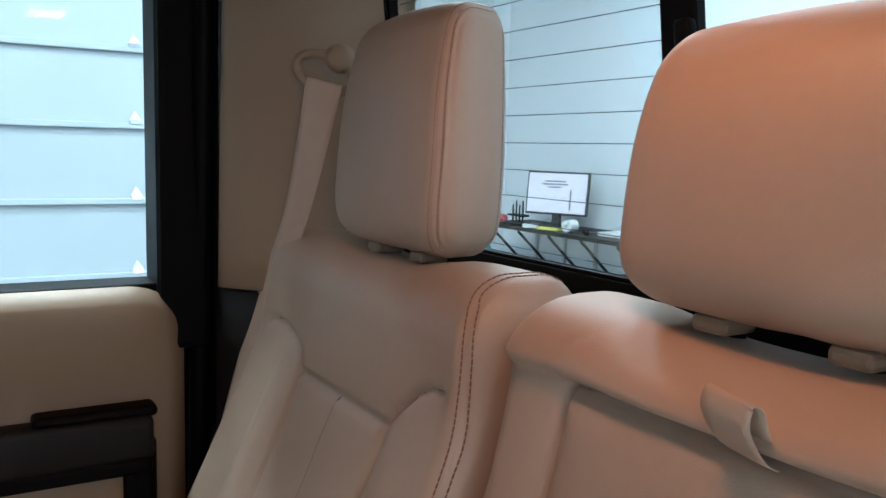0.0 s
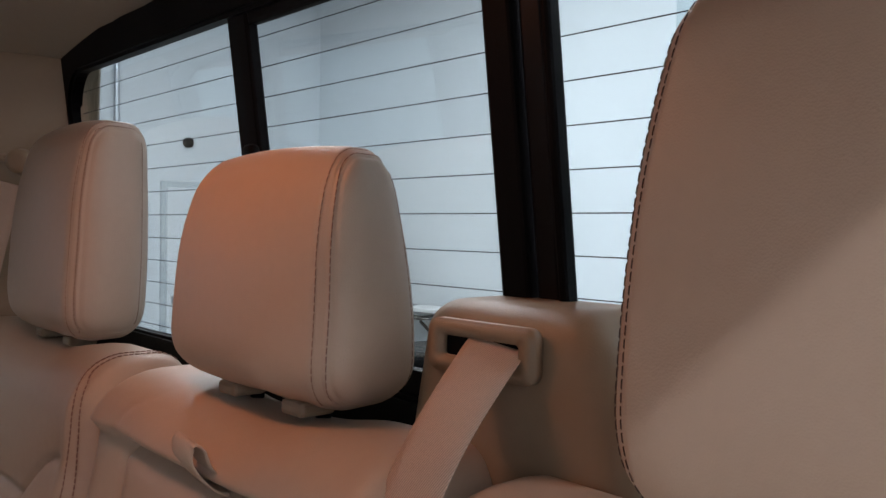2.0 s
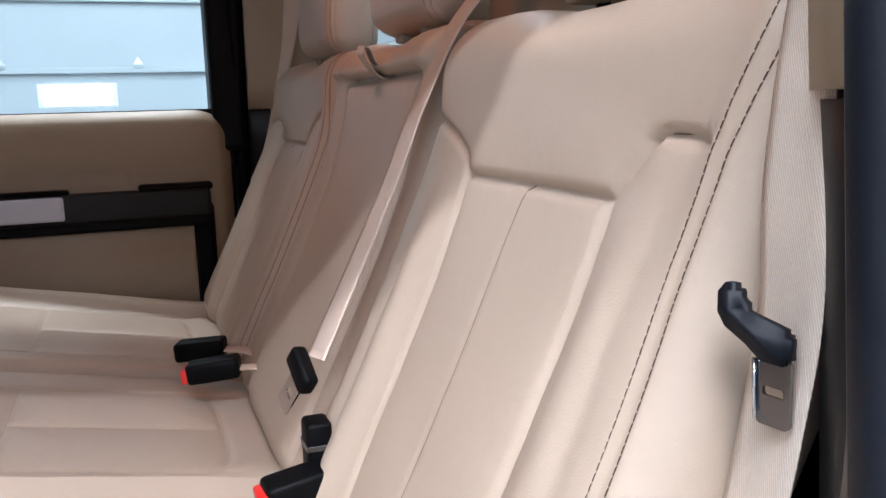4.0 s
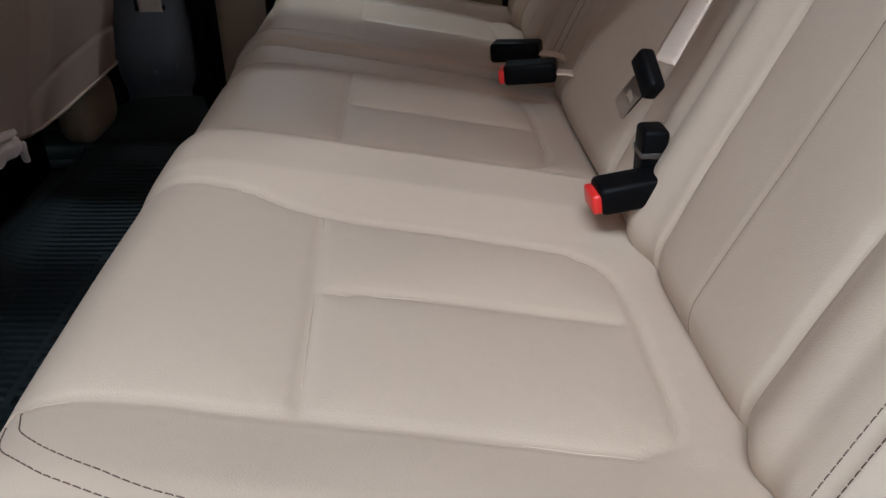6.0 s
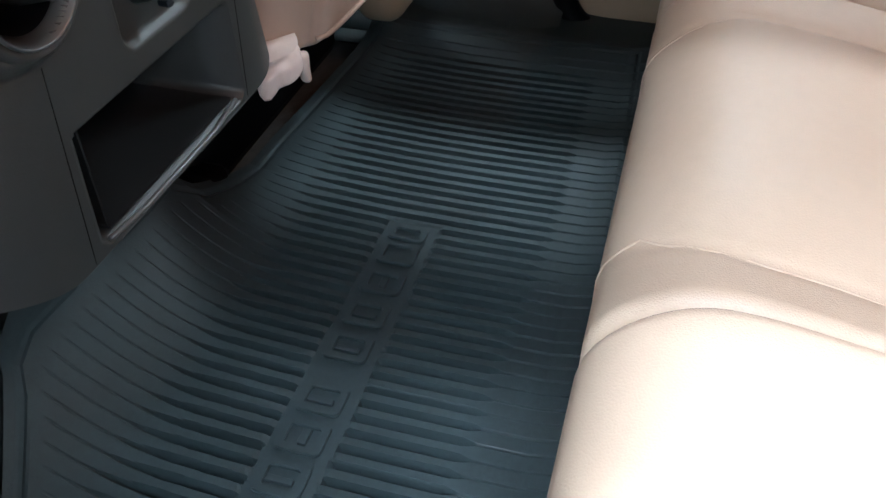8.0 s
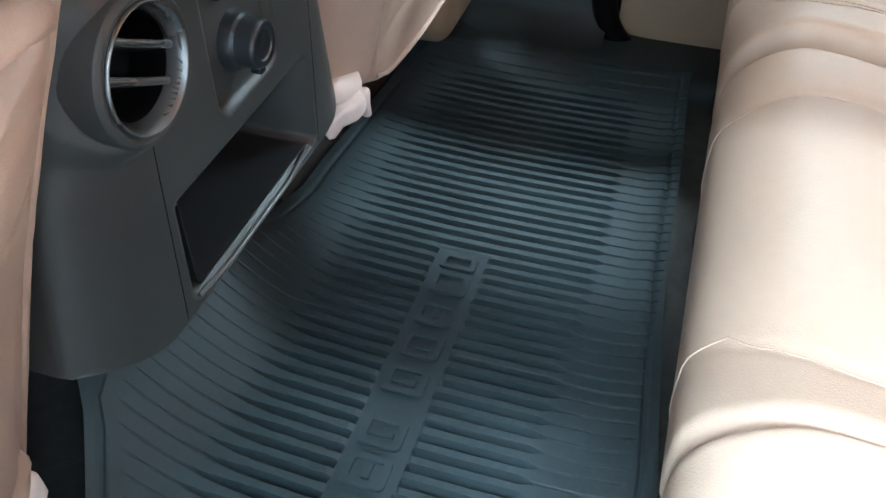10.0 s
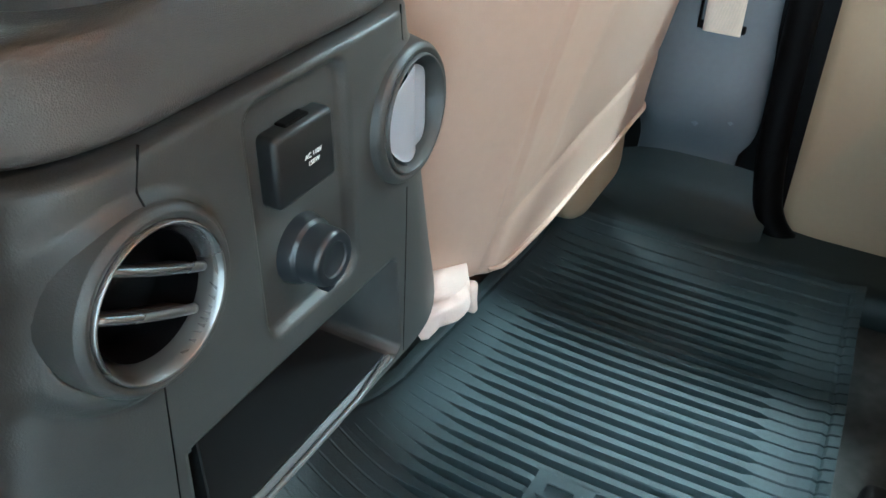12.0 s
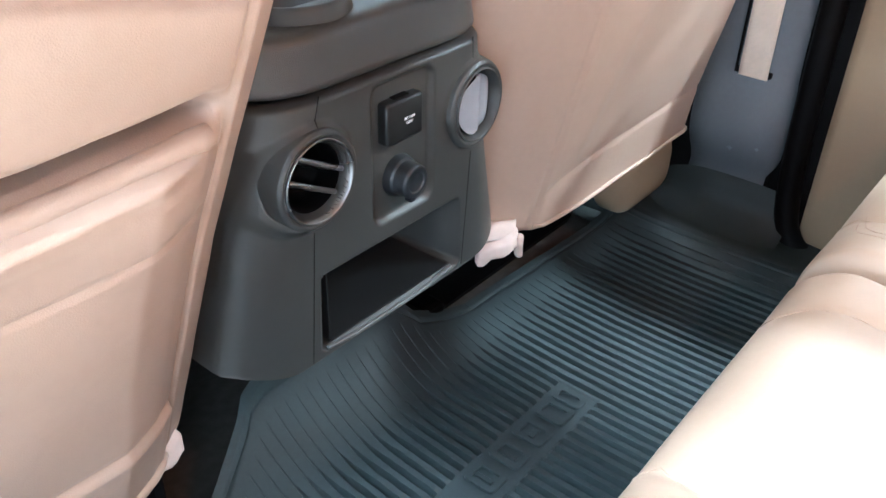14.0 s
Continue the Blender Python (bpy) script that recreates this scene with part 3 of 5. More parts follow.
part("switch_plate", block(-0.812, -0.761, 0.05, 0.290, 0.479, 0.527, 0.006), SILVER_PAINT, door, "silver switch plate on the armrest")
part("armrest_foot", block(-0.812, -0.778, 0.535, 0.578, 0.255, 0.50, 0.012), BLACK, door)
part("armrest_foot", block(-0.812, -0.772, 0.040, 0.085, 0.185, 0.50, 0.012), BLACK, door)
part("pocket_foot", block(-0.812, -0.785, 0.06, 0.56, 0.235, 0.262, 0.010), BLACK, door)
part("lower_pocket", block(-0.812, -0.788, 0.08, 0.54, 0.255, 0.455, 0.010, 3), TAN_PLASTIC, door, "beige lower map pocket", True)
part("lock_knob", lathe([(0.0, 0.0), (0.016, 0.0), (0.018, 0.004), (0.012, 0.008), (0.0, 0.008)], 24), TAN_PLASTIC, door, "", True).matrix_local = pose(-0.803, 0.145, 0.617, 0, 0, -90)
part("window_post", block(-0.905, -0.815, 0.590, 0.662, 0.60, 1.17, 0.012), BLACK, door)
part("window_sill", block(-0.90, -0.83, -0.08, 0.60, 0.680, 0.692, 0.003), BLACK, door)
part("window_head", block(-0.89, -0.775, -0.08, 0.662, 1.125, 1.18, 0.008), BLACK, door)
corner = [(0.60 - 0.0, 1.13), (0.60, 1.04)] + [(0.595 - 0.055 * (1 - math.cos(radians(a))), 1.06 + 0.065 * math.sin(radians(a))) for a in range(0, 91, 10)]
part("window_post", block(-0.905, -0.842, -0.13, -0.07, 0.66, 1.17, 0.008), BLACK, door)
bm = bmesh.new()
fa = [bm.verts.new((-0.86, y, z)) for y, z in corner[:1] + corner[2:]]
fb = [bm.verts.new((-0.90, y, z)) for y, z in corner[:1] + corner[2:]]
bm.faces.new(fa)
bm.faces.new(fb[::-1])
for i in range(len(fa)):
    bm.faces.new((fa[i], fb[i], fb[(i + 1) % len(fa)], fa[(i + 1) % len(fa)]))
part("window_corner", bm, BLACK, door)
pane = part("pane", block(-0.892, -0.888, -0.08, 0.60, 0.67, 1.16), GLASS, door)
pane.visible_shadow = False
seal_path = smooth_path([(-0.812, -0.110, 0.62), (-0.810, -0.108, 0.30), (-0.806, -0.100, 0.12), (-0.800, -0.076, 0.032), (-0.798, -0.014, -0.002), (-0.798, 0.10, -0.010), (-0.798, 0.40, -0.010), (-0.798, 0.60, -0.010)], 40)
part("edge_seal", add_geo(bmesh.new(), tube([tuple(p) for p in seal_path], 0.020, 10)), BLACK, door, "black rubber edge seal", True)
part("outer_skin", block(-0.945, -0.925, -0.1, 0.66, -0.2, 0.68, 0.006), BODY_PAINT, door)

# ---- rear seats ----
BACK_Z = [0.24, 0.30, 0.38, 0.46, 0.54, 0.62, 0.68, 0.73, 0.80]
BACK_Y = [0.520, 0.535, 0.572, 0.612, 0.650, 0.683, 0.698, 0.706, 0.716]
_zz = np.linspace(0.2, 0.85, 200)
_yy = np.interp(_zz, BACK_Z, BACK_Y)
_yy = np.convolve(np.r_[[_yy[0]] * 8, _yy, [_yy[-1]] * 8], np.ones(17) / 17, "valid")


def back_curve(z):
    return np.interp(z, _zz, _yy)


def backrest_map(P, x0, x1, z0, z1, relief, depth=0.125, r=(0.035, 0.05, 0.055)):
    """Maps points of a box's surface to a reclined backrest; returns places and normals."""
    h = ((x1 - x0) / 2, depth / 2, (z1 - z0) / 2)
    V, N = rounded(P, h, r)
    X, Z = V[:, 0] + (x0 + x1) / 2, V[:, 2] + (z0 + z1) / 2
    w = np.clip(-N[:, 1], 0, 1)
    off = relief(X, Z) * w
    for hx in (-0.465, 0.012, 0.477):
        Z = Z - 0.011 * np.exp(-((X - hx) / 0.095) ** 4) * np.clip((Z - 0.70) / 0.06, 0, 1) ** 2
    X = X + np.interp(Z, [0.27, 0.60, 0.66, 0.72, 0.767], [0, 0, 0.006, 0.014, 0.015]) * np.clip((X - 0.60) / 0.11, 0, 1)
    return np.stack([X, V[:, 1] + depth / 2 + back_curve(Z) - off, Z], 1), N


def make_back(parent, x0, x1, z1, relief, label, step=0.0042, name="backrest"):
    h = ((x1 - x0) / 2, 0.0625, (z1 - 0.27) / 2)
    P, Q = soft_box(h, (step, 0.012, step))
    V, N = backrest_map(P, x0, x1, 0.27, z1, relief)
    return mesh_part(name, V, Q, LEATHER, parent, label)


def back_row(x0, x1, z1, relief, xs, zs):
    """A stitch path on the front of a backrest: world x and z of its box surface."""
    h = ((x1 - x0) / 2, 0.0625, (z1 - 0.27) / 2)
    P = np.stack([np.array(xs) - (x0 + x1) / 2, np.full(len(xs), -h[1]), np.array(zs) - (0.27 + z1) / 2], 1)
    return backrest_map(P, x0, x1, 0.27, z1, relief)


def outboard_lines(s, cx, half, edge_in, edge_out):
    """Seams of an outboard backrest; s: +1 when its outer side is at larger x."""
    zi = 0.625
    a, b = cx - s * half, cx + s * half
    inner = curve2([(edge_in, 0.676), (edge_in + s * 0.035, 0.668), (a - s * 0.018, 0.645), (a, zi)])
    outer_ = curve2([(edge_out, 0.662), (edge_out - s * 0.045, 0.665), (b + s * 0.018, 0.648), (b, zi)])
    return [[(a, zi), (b, zi)], inner, outer_, [(a, zi), (a + s * 0.014, 0.27)], [(b, zi), (b - s * 0.004, 0.27)], [(cx, zi), (cx, 0.27)]]


def outboard_relief(s, cx, half, e_in, e_out):
    lines = outboard_lines(s, cx, half, e_in, e_out)
    def relief(X, Z):
        r = seam_relief(X, Z, lines[:-1], 0.0080, 0.0030, 0.006, 0.020)
        r = r - 0.0022 * np.exp(-(line_distance(X, Z, lines[-1]) / 0.0018) ** 2)
        bol = np.clip((np.abs(X - cx) - half) / 0.06, 0, 1)
        bol = np.sin(bol * math.pi * 0.75) ** 2 * np.clip((0.64 - Z) / 0.08, 0, 1)
        return r + 0.010 * bol
    return relief


# passenger side, the narrow part of the split bench
seat_p = thing("rear_bench", "beige leather passenger rear seat with double stitched edges", "car seat", group="rear bench")
rel_p = outboard_relief(-1, -0.452, 0.107, -0.262, -0.69)
def rel_pe(X, Z):
    return rel_p(X, Z) - 0.004 * np.exp(-((X + 0.227 + 0.12 * np.clip(Z - 0.62, 0, 1)) / 0.003) ** 2) + 0.004 * np.exp(-((X + 0.227 + 0.12 * np.clip(Z - 0.62, 0, 1)) / 0.02) ** 2)
bp_ = make_back(seat_p, -0.735, -0.218, 0.774, rel_pe, "beige leather backrest")
def edge_x(z):
    return np.interp(z, [0.30, 0.50, 0.585, 0.626, 0.657, 0.685, 0.72, 0.767], [0.698, 0.694, 0.691, 0.691, 0.6925, 0.698, 0.707, 0.714])


# driver side, the wide part with the centre place
seat_d = thing("rear_bench", "beige leather driver side rear seat joined to the centre place", "car seat", group="rear bench")
rel_d = outboard_relief(1, 0.480, 0.117, 0.245, 0.677)
def rel_de(X, Z):
    return rel_d(X, Z) * np.clip((edge_x(Z) - 0.004 - X) / 0.018, 0, 1) - 0.004 * np.exp(-((X - edge_x(Z)) / 0.003) ** 2) + 0.004 * np.exp(-((X - edge_x(Z)) / 0.02) ** 2)
bd_ = make_back(seat_d, 0.240, 0.726, 0.767, rel_de, "beige leather backrest")
CENTRE_LINES = [curve2([(-0.112, 0.27), (-0.116, 0.5), (-0.113, 0.70), (-0.100, 0.719), (-0.04, 0.721), (0.12, 0.722), (0.172, 0.719), (0.186, 0.70), (0.190, 0.5), (0.188, 0.27)], 10)]
ROLL_SEAM = [curve2([(-0.113, 0.70), (-0.121, 0.725), (-0.112, 0.750), (-0.085, 0.768)], 8)]
def rel_c(X, Z):
    inside = (X > -0.113) & (X < 0.188) & (Z < 0.72)
    roll = np.clip((Z - 0.722) / 0.012, 0, 1)
    return seam_relief(X, Z, CENTRE_LINES, 0.012, 0.0035, 0.010, 0.016) + 0.003 * inside + 0.014 * roll - 0.002 * np.exp(-(line_distance(X, Z, ROLL_SEAM[0]) / 0.0025) ** 2)
bc_ = make_back(seat_d, -0.197, 0.236, 0.773, rel_c, "beige leather fold-down centre backrest", name="centre_backrest")
zs = np.linspace(0.30, 0.767, 160)

for dx in (-0.0058, 0.0058):
    # the double row follows the inner front edge, turns in and runs back over the top
    hb_ = (0.2585, 0.0625, 0.252)
    turn = smooth_path([(hb_[0] - 0.006 + dx, -hb_[1], -0.22), (hb_[0] - 0.008 + dx, -hb_[1], 0.08), (hb_[0] - 0.013 + dx, -hb_[1], 0.16), (hb_[0] - 0.020 + dx, -hb_[1], hb_[2] - 0.030), (hb_[0] - 0.030 + dx, -hb_[1], hb_[2] - 0.002), (hb_[0] - 0.036 + dx, -hb_[1] + 0.03, hb_[2]), (hb_[0] - 0.036 + dx, 0.05, hb_[2])], 40)
    stitches("stitching", backrest_map(turn, -0.735, -0.218, 0.27, 0.774, rel_pe), PALE_THREAD, bp_, thick=0.0008, label="brown thread stitching")
    stitches("stitching", back_row(0.240, 0.726, 0.767, rel_de, edge_x(zs) + dx, zs), THREAD, bd_)


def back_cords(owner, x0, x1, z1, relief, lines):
    """Thin raised cords along the seams of a backrest, coloured for the shade in the crease."""
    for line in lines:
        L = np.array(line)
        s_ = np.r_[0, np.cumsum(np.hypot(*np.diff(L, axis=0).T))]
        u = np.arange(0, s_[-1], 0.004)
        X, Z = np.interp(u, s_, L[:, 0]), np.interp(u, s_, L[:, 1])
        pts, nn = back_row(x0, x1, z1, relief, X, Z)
        part("seam", add_geo(bmesh.new(), tube([tuple(p) for p in pts + nn * 0.0004], 0.0011, 6)), SEAM_SHADE, owner, "", True)


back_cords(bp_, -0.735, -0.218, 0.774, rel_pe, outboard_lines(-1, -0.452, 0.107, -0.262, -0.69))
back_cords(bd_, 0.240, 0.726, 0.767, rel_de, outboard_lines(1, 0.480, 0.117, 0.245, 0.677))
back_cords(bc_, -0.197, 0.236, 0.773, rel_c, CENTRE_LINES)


def cushion_top(y):
    return 0.378 - 0.19 * (y - 0.09)


CUSHION_FRONT = 0.072


def make_cushion(parent, x0, x1, lift, lines, label, bolster=0.0, cx=0.0, half=0.2, stitched=None):
    h = ((x1 - x0) / 2, 0.275, 0.075)
    y0 = CUSHION_FRONT
    P, Q = soft_box(h, (0.0045, 0.0045, 0.012))
    def relief(X, Y):
        r = seam_relief(X, Y, lines, 0.0022, 0.0035, 0.007, 0.03)
        return r + bolster * np.clip((np.abs(X - cx) - half) / 0.06, 0, 1) ** 1.3
    def to_seat(P):
        V, N = rounded(P, h, (0.014, 0.06, 0.055))
        X, Y = V[:, 0] + (x0 + x1) / 2, V[:, 1] + y0 + h[1]
        off = relief(X, Y) * np.clip(N[:, 2], 0, 1)
        droop = 0.018 * np.exp(-((Y - y0) / 0.05) ** 2)
        return np.stack([X, Y + 0.10 * np.clip(-V[:, 2] - 0.01, 0, 1), V[:, 2] - h[2] + cushion_top(Y) + lift + off - droop], 1), N
    V, N = to_seat(P)
    cu = mesh_part("cushion", V, Q, LEATHER, parent, label)
    for line in lines:
        L = np.array(line)
        s_ = np.r_[0, np.cumsum(np.hypot(*np.diff(L, axis=0).T))]
        u = np.arange(0, s_[-1], 0.004)
        X, Y = np.interp(u, s_, L[:, 0]), np.interp(u, s_, L[:, 1])
        ok = (Y > y0 + 0.004) & (Y < y0 + 2 * h[1] - 0.02)
        if ok.sum() > 4:
            flat = np.stack([X[ok] - (x0 + x1) / 2, Y[ok] - y0 - h[1], np.full(ok.sum(), h[2])], 1)
            if flat[0, 1] < -h[1] + 0.012:
                drop = np.stack([np.full(10, flat[0, 0]), np.full(10, -h[1]), np.linspace(-h[2] * 0.6, h[2] * 0.98, 10)], 1)
                flat = np.concatenate([drop, flat])
            pts, nn = to_seat(flat)
            part("seam", add_geo(bmesh.new(), tube([tuple(p) for p in pts + nn * 0.0002], 0.0008, 6)), LEATHER, cu, "", True)
    return cu, to_seat, h


def cushion_lines(s, cx, half, y_front=0.252):
    a, b = cx - half, cx + half
    return [curve2([(a + 0.03, 0.05), (a + 0.006, 0.12), (a, 0.2), (a, 0.5)]), curve2([(b - 0.03, 0.05), (b - 0.006, 0.12), (b, 0.2), (b, 0.5)]),
            [(a, y_front), (b, y_front)], [(cx + 0.003, y_front), (cx, 0.48)], curve2([(a, 0.46), (a + 0.03, 0.49), (cx, 0.497), (b - 0.03, 0.49), (b, 0.46)])]


DRIVER_SEAMS = [curve2([(0.300, 0.05), (0.306, 0.12), (0.316, 0.185), (0.344, 0.253), (0.350, 0.40), (0.355, 0.47)]), curve2([(0.604, 0.05), (0.622, 0.12), (0.624, 0.2), (0.626, 0.47)]),
                curve2([(0.345, 0.252), (0.40, 0.254), (0.55, 0.257), (0.626, 0.259)]), curve2([(0.477, 0.258), (0.468, 0.32), (0.467, 0.49)]), curve2([(0.355, 0.47), (0.385, 0.50), (0.47, 0.507), (0.595, 0.50), (0.626, 0.47)])]
cu_d, map_d, h_d = make_cushion(seat_d, 0.180, 0.735, 0.0, DRIVER_SEAMS, "beige leather seat cushion", 0.008, 0.486, 0.15)
cu_c, map_c, h_c = make_cushion(seat_d, -0.205, 0.181, -0.007, cushion_lines(1, -0.006, 0.138), "beige leather centre cushion", 0.006, -0.006, 0.14)
cu_c.name = "centre_cushion"
cu_p, map_p, h_p = make_cushion(seat_p, -0.735, -0.212, -0.004, cushion_lines(-1, -0.472, 0.15), "beige leather seat cushion", 0.010, -0.472, 0.15)
# front outer corner stitching of the driver side cushion
ROW_A = [(0.618, 0.090), (0.636, 0.102), (0.654, 0.113), (0.673, 0.131), (0.685, 0.148), (0.695, 0.168), (0.709, 0.205), (0.718, 0.26), (0.722, 0.35)]
ROW_B = [(0.632, 0.083), (0.653, 0.096), (0.668, 0.107), (0.681, 0.119), (0.697, 0.138), (0.707, 0.158), (0.721, 0.200), (0.730, 0.26), (0.734, 0.35)]
ROW_C = [(-0.345, 0.088), (-0.317, 0.097), (-0.293, 0.106), (-0.276, 0.118), (-0.270, 0.132), (-0.271, 0.148), (-0.276, 0.165), (-0.280, 0.20), (-0.283, 0.26)]
ROW_D = [(-0.335, 0.080), (-0.306, 0.088), (-0.282, 0.097), (-0.264, 0.111), (-0.257, 0.130), (-0.258, 0.150), (-0.263, 0.168), (-0.267, 0.20), (-0.270, 0.26)]
for row, thread, to_seat, hh_, mid_, cu_ in ((ROW_A, THREAD, map_d, h_d, 0.4575, cu_d), (ROW_B, THREAD, map_d, h_d, 0.4575, cu_d), (ROW_C, LEATHER_FRONT, map_p, h_p, -0.4735, cu_p), (ROW_D, LEATHER_FRONT, map_p, h_p, -0.4735, cu_p)):
    path_ = np.array(curve2(row, 14))
    pts = np.stack([path_[:, 0] - mid_, path_[:, 1] - CUSHION_FRONT - 0.275, np.full(len(path_), hh_[2])], 1)
    stitches("stitching", to_seat(pts), thread, cu_, label="tan thread stitching" if thread is LEATHER_FRONT else "dark thread stitching")
tagged(part("seat_base", block(-0.72, 0.72, 0.16, 0.80, -0.02, 0.245, 0.02), CARPET), "dark carpeted base under the rear seats", "seat base", kind="structure")


# ---- headrests ----
def headrest(parent, cx, z0, z1, front_half, y_at, y_slope, thread, label, depth=0.100, crown=0.14, back_in=0.20, margin=0.012, taper=0.012, seams=(-1, 1)):
    hz, hx, hy = (z1 - z0) / 2, front_half + margin, depth / 2
    h = (hx, hy, hz)
    def to_head(P):
        V, N = rounded(P, h, (0.026, 0.034, 0.030))
        t = np.clip((V[:, 2] + hz) / (2 * hz), 0, 1)
        x = V[:, 0]
        dstrip = np.min([np.abs(x - sx * front_half) for sx in seams], axis=0)
        strip = -0.0016 * np.exp(-((dstrip - 0.0052) / 0.0014) ** 2) - 0.0028 * np.exp(-(dstrip / 0.0016) ** 2)
        strip = strip * np.clip(np.abs(N[:, 1]) + np.abs(N[:, 2]), 0, 1)
        off = strip + 0.010 * (1 - (x / hx) ** 2) * np.clip(-N[:, 1], 0, 1) * np.sin(t * math.pi) ** 0.5
        off = off + 0.0013 * np.clip((0.22 - t) / 0.22, 0, 1) * np.sin(x * 95 + 3 * np.sin(V[:, 1] * 60 + x * 20)) * np.clip(-N[:, 1], 0, 1)
        V = V + N * off[:, None]
        back = np.clip((V[:, 1] + hy) / (2 * hy), 0, 1)
        wide = 1.02 - crown * np.clip((t - 0.30) / 0.70, 0, 1) ** 1.7 - 0.10 * np.clip((0.22 - t) / 0.22, 0, 1) ** 2 - back_in * back ** 1.3
        X = V[:, 0] * wide
        Y = V[:, 1] + y_slope * V[:, 2]
        Y = Y + 0.014 * np.clip((t - 0.55) / 0.45, 0, 1) ** 2 * (1 - back) + 0.012 * np.clip((0.25 - t) / 0.25, 0, 1) ** 2 * (1 - back)
        Y = Y - taper * t ** 1.6 * back
        return np.stack([X + cx, Y + y_at + hy, V[:, 2] + (z0 + z1) / 2 + 0.006 * (1 - (V[:, 0] / hx) ** 2) * np.clip(N[:, 2], 0, 1)], 1), N
    P, Q = soft_box(h, (0.0026, 0.005, 0.005))
    V, N = to_head(P)
    hd = mesh_part("headrest", V, Q, LEATHER, parent, label)
    for sx in seams:
        for dx in (-0.0058, 0.0058):
            x = sx * front_half + dx
            up = [(x, -hy, z) for z in np.linspace(-hz, hz, 70)] + [(x, y, hz) for y in np.linspace(-hy, hy, 30)[1:]]
            stitches("stitching", to_head(np.array(up)), thread, hd, lift=0.0006)
        rim_path = [(sx * hx, hy * 0.72, z) for z in np.linspace(-hz * 0.9, hz * 0.9, 60)]
        stitches("stitching", to_head(np.array(rim_path)), thread, hd)
    for px in (-0.049, 0.049):
        collar = part("collar", block(cx + px - 0.014, cx + px + 0.014, y_at + 0.014, y_at + 0.046, z0 - 0.009, z0 + 0.003, 0.004), TAN_PLASTIC, parent, "beige plastic post collar")
        part("post", add_geo(bmesh.new(), tube([(cx + px, y_at + 0.042, z0 - 0.06), (cx + px, y_at + 0.045, z0 + 0.03)], 0.006, 10)), BLACK, collar, "", True)
    return hd


headrest(seat_p, -0.465, 0.773, 1.020, 0.112, 0.742, 0.08, PALE_THREAD, "tall beige leather headrest with double stitching")
headrest(seat_d, 0.012, 0.776, 0.960, 0.110, 0.744, 0.08, PALE_THREAD, "low beige leather centre headrest with double stitching", crown=0.14, back_in=0.14, margin=0.016, taper=0.034, seams=(1,))
headrest(seat_d, 0.477, 0.773, 1.020, 0.114, 0.742, 0.08, THREAD, "tall beige leather headrest with double stitching")

# pull strap on the centre backrest
ribbon("pull_strap", [(0.040, 0.724, 0.716), (0.042, 0.703, 0.724), (0.043, 0.686, 0.744), (0.044, 0.686, 0.757), (0.045, 0.693, 0.754), (0.045, 0.701, 0.738), (0.044, 0.724, 0.722)], [(1, 0, -0.12)] * 7, 0.032, 0.0018, LEATHER, seat_d, "folded beige pull strap", 8)

# ---- shoulder belt housing behind the centre place ----
box = thing("belt_housing", "beige plastic shoulder belt housing on the seat shoulder", "belt housing")
h = (0.094, 0.045, 0.082)
P, Q = soft_box(h, (0.006, 0.006, 0.006))
V, N = rounded(P, h, (0.03, 0.022, 0.022))
t = (V[:, 2] + 0.082) / 0.164
V[:, 1] += 0.018 * t
V[:, 0] *= 1.06 - 0.14 * t - np.where(V[:, 0] > 0, 0.26 * np.clip((t - 0.35) / 0.65, 0, 1) ** 2, 0)
mesh_part("housing", V + (0.228, 0.838, 0.776), Q, TAN_PLASTIC, box)
ring = plate(rounded_rect(0.094, 0.034, 0.008), 0.010, rounded_rect(0.068, 0.013, 0.003), 0.0015)
part("bezel", moved(ring, 0.213, 0.798, 0.830), TAN_PLASTIC, box, "", True)
part("slot", block(0.180, 0.252, 0.8035, 0.806, 0.822, 0.838), BLACK, box)
cbelt = thing("centre_seat_belt", "beige webbing belt across the seat shoulder to a buckle", "seat belt")
ribbon("webbing", [(0.226, 0.812, 0.834), (0.227, 0.796, 0.829), (0.235, 0.735, 0.770), (0.244, 0.688, 0.690), (0.258, 0.643, 0.60), (0.290, 0.560, 0.455)], [(1, 0, -0.12), (1, 0, -0.12), (1, 0.0, 0.0), (1, -0.03, 0.0), (1, -0.02, 0.0), (1, 0.05, 0.0)], 0.047, 0.0016, BELT_FINE_SHADED, cbelt)
tongue = part("tongue", block(-0.022, 0.022, -0.008, 0.008, -0.011, 0.011, 0.005, 3), BLACK, cbelt, "black plastic belt tongue", True)
tongue.matrix_local = pose(0.293, 0.546, 0.446, -12, 38, 8)
blade = part("blade", plate(rounded_rect(0.024, 0.045, 0.004), 0.002, rounded_rect(0.012, 0.010, 0.002)), CHROME, tongue, "chrome blade")
blade.matrix_local = pose(0, 0, -0.034)
part("anchor_buckle", block(0.272, 0.304, 0.545, 0.570, 0.340, 0.395, 0.005, 3), BLACK, cbelt, "", True)
part("anchor_band", block(0.2712, 0.3048, 0.5442, 0.5708, 0.368, 0.374, 0.001), STEEL, cbelt, "steel band")


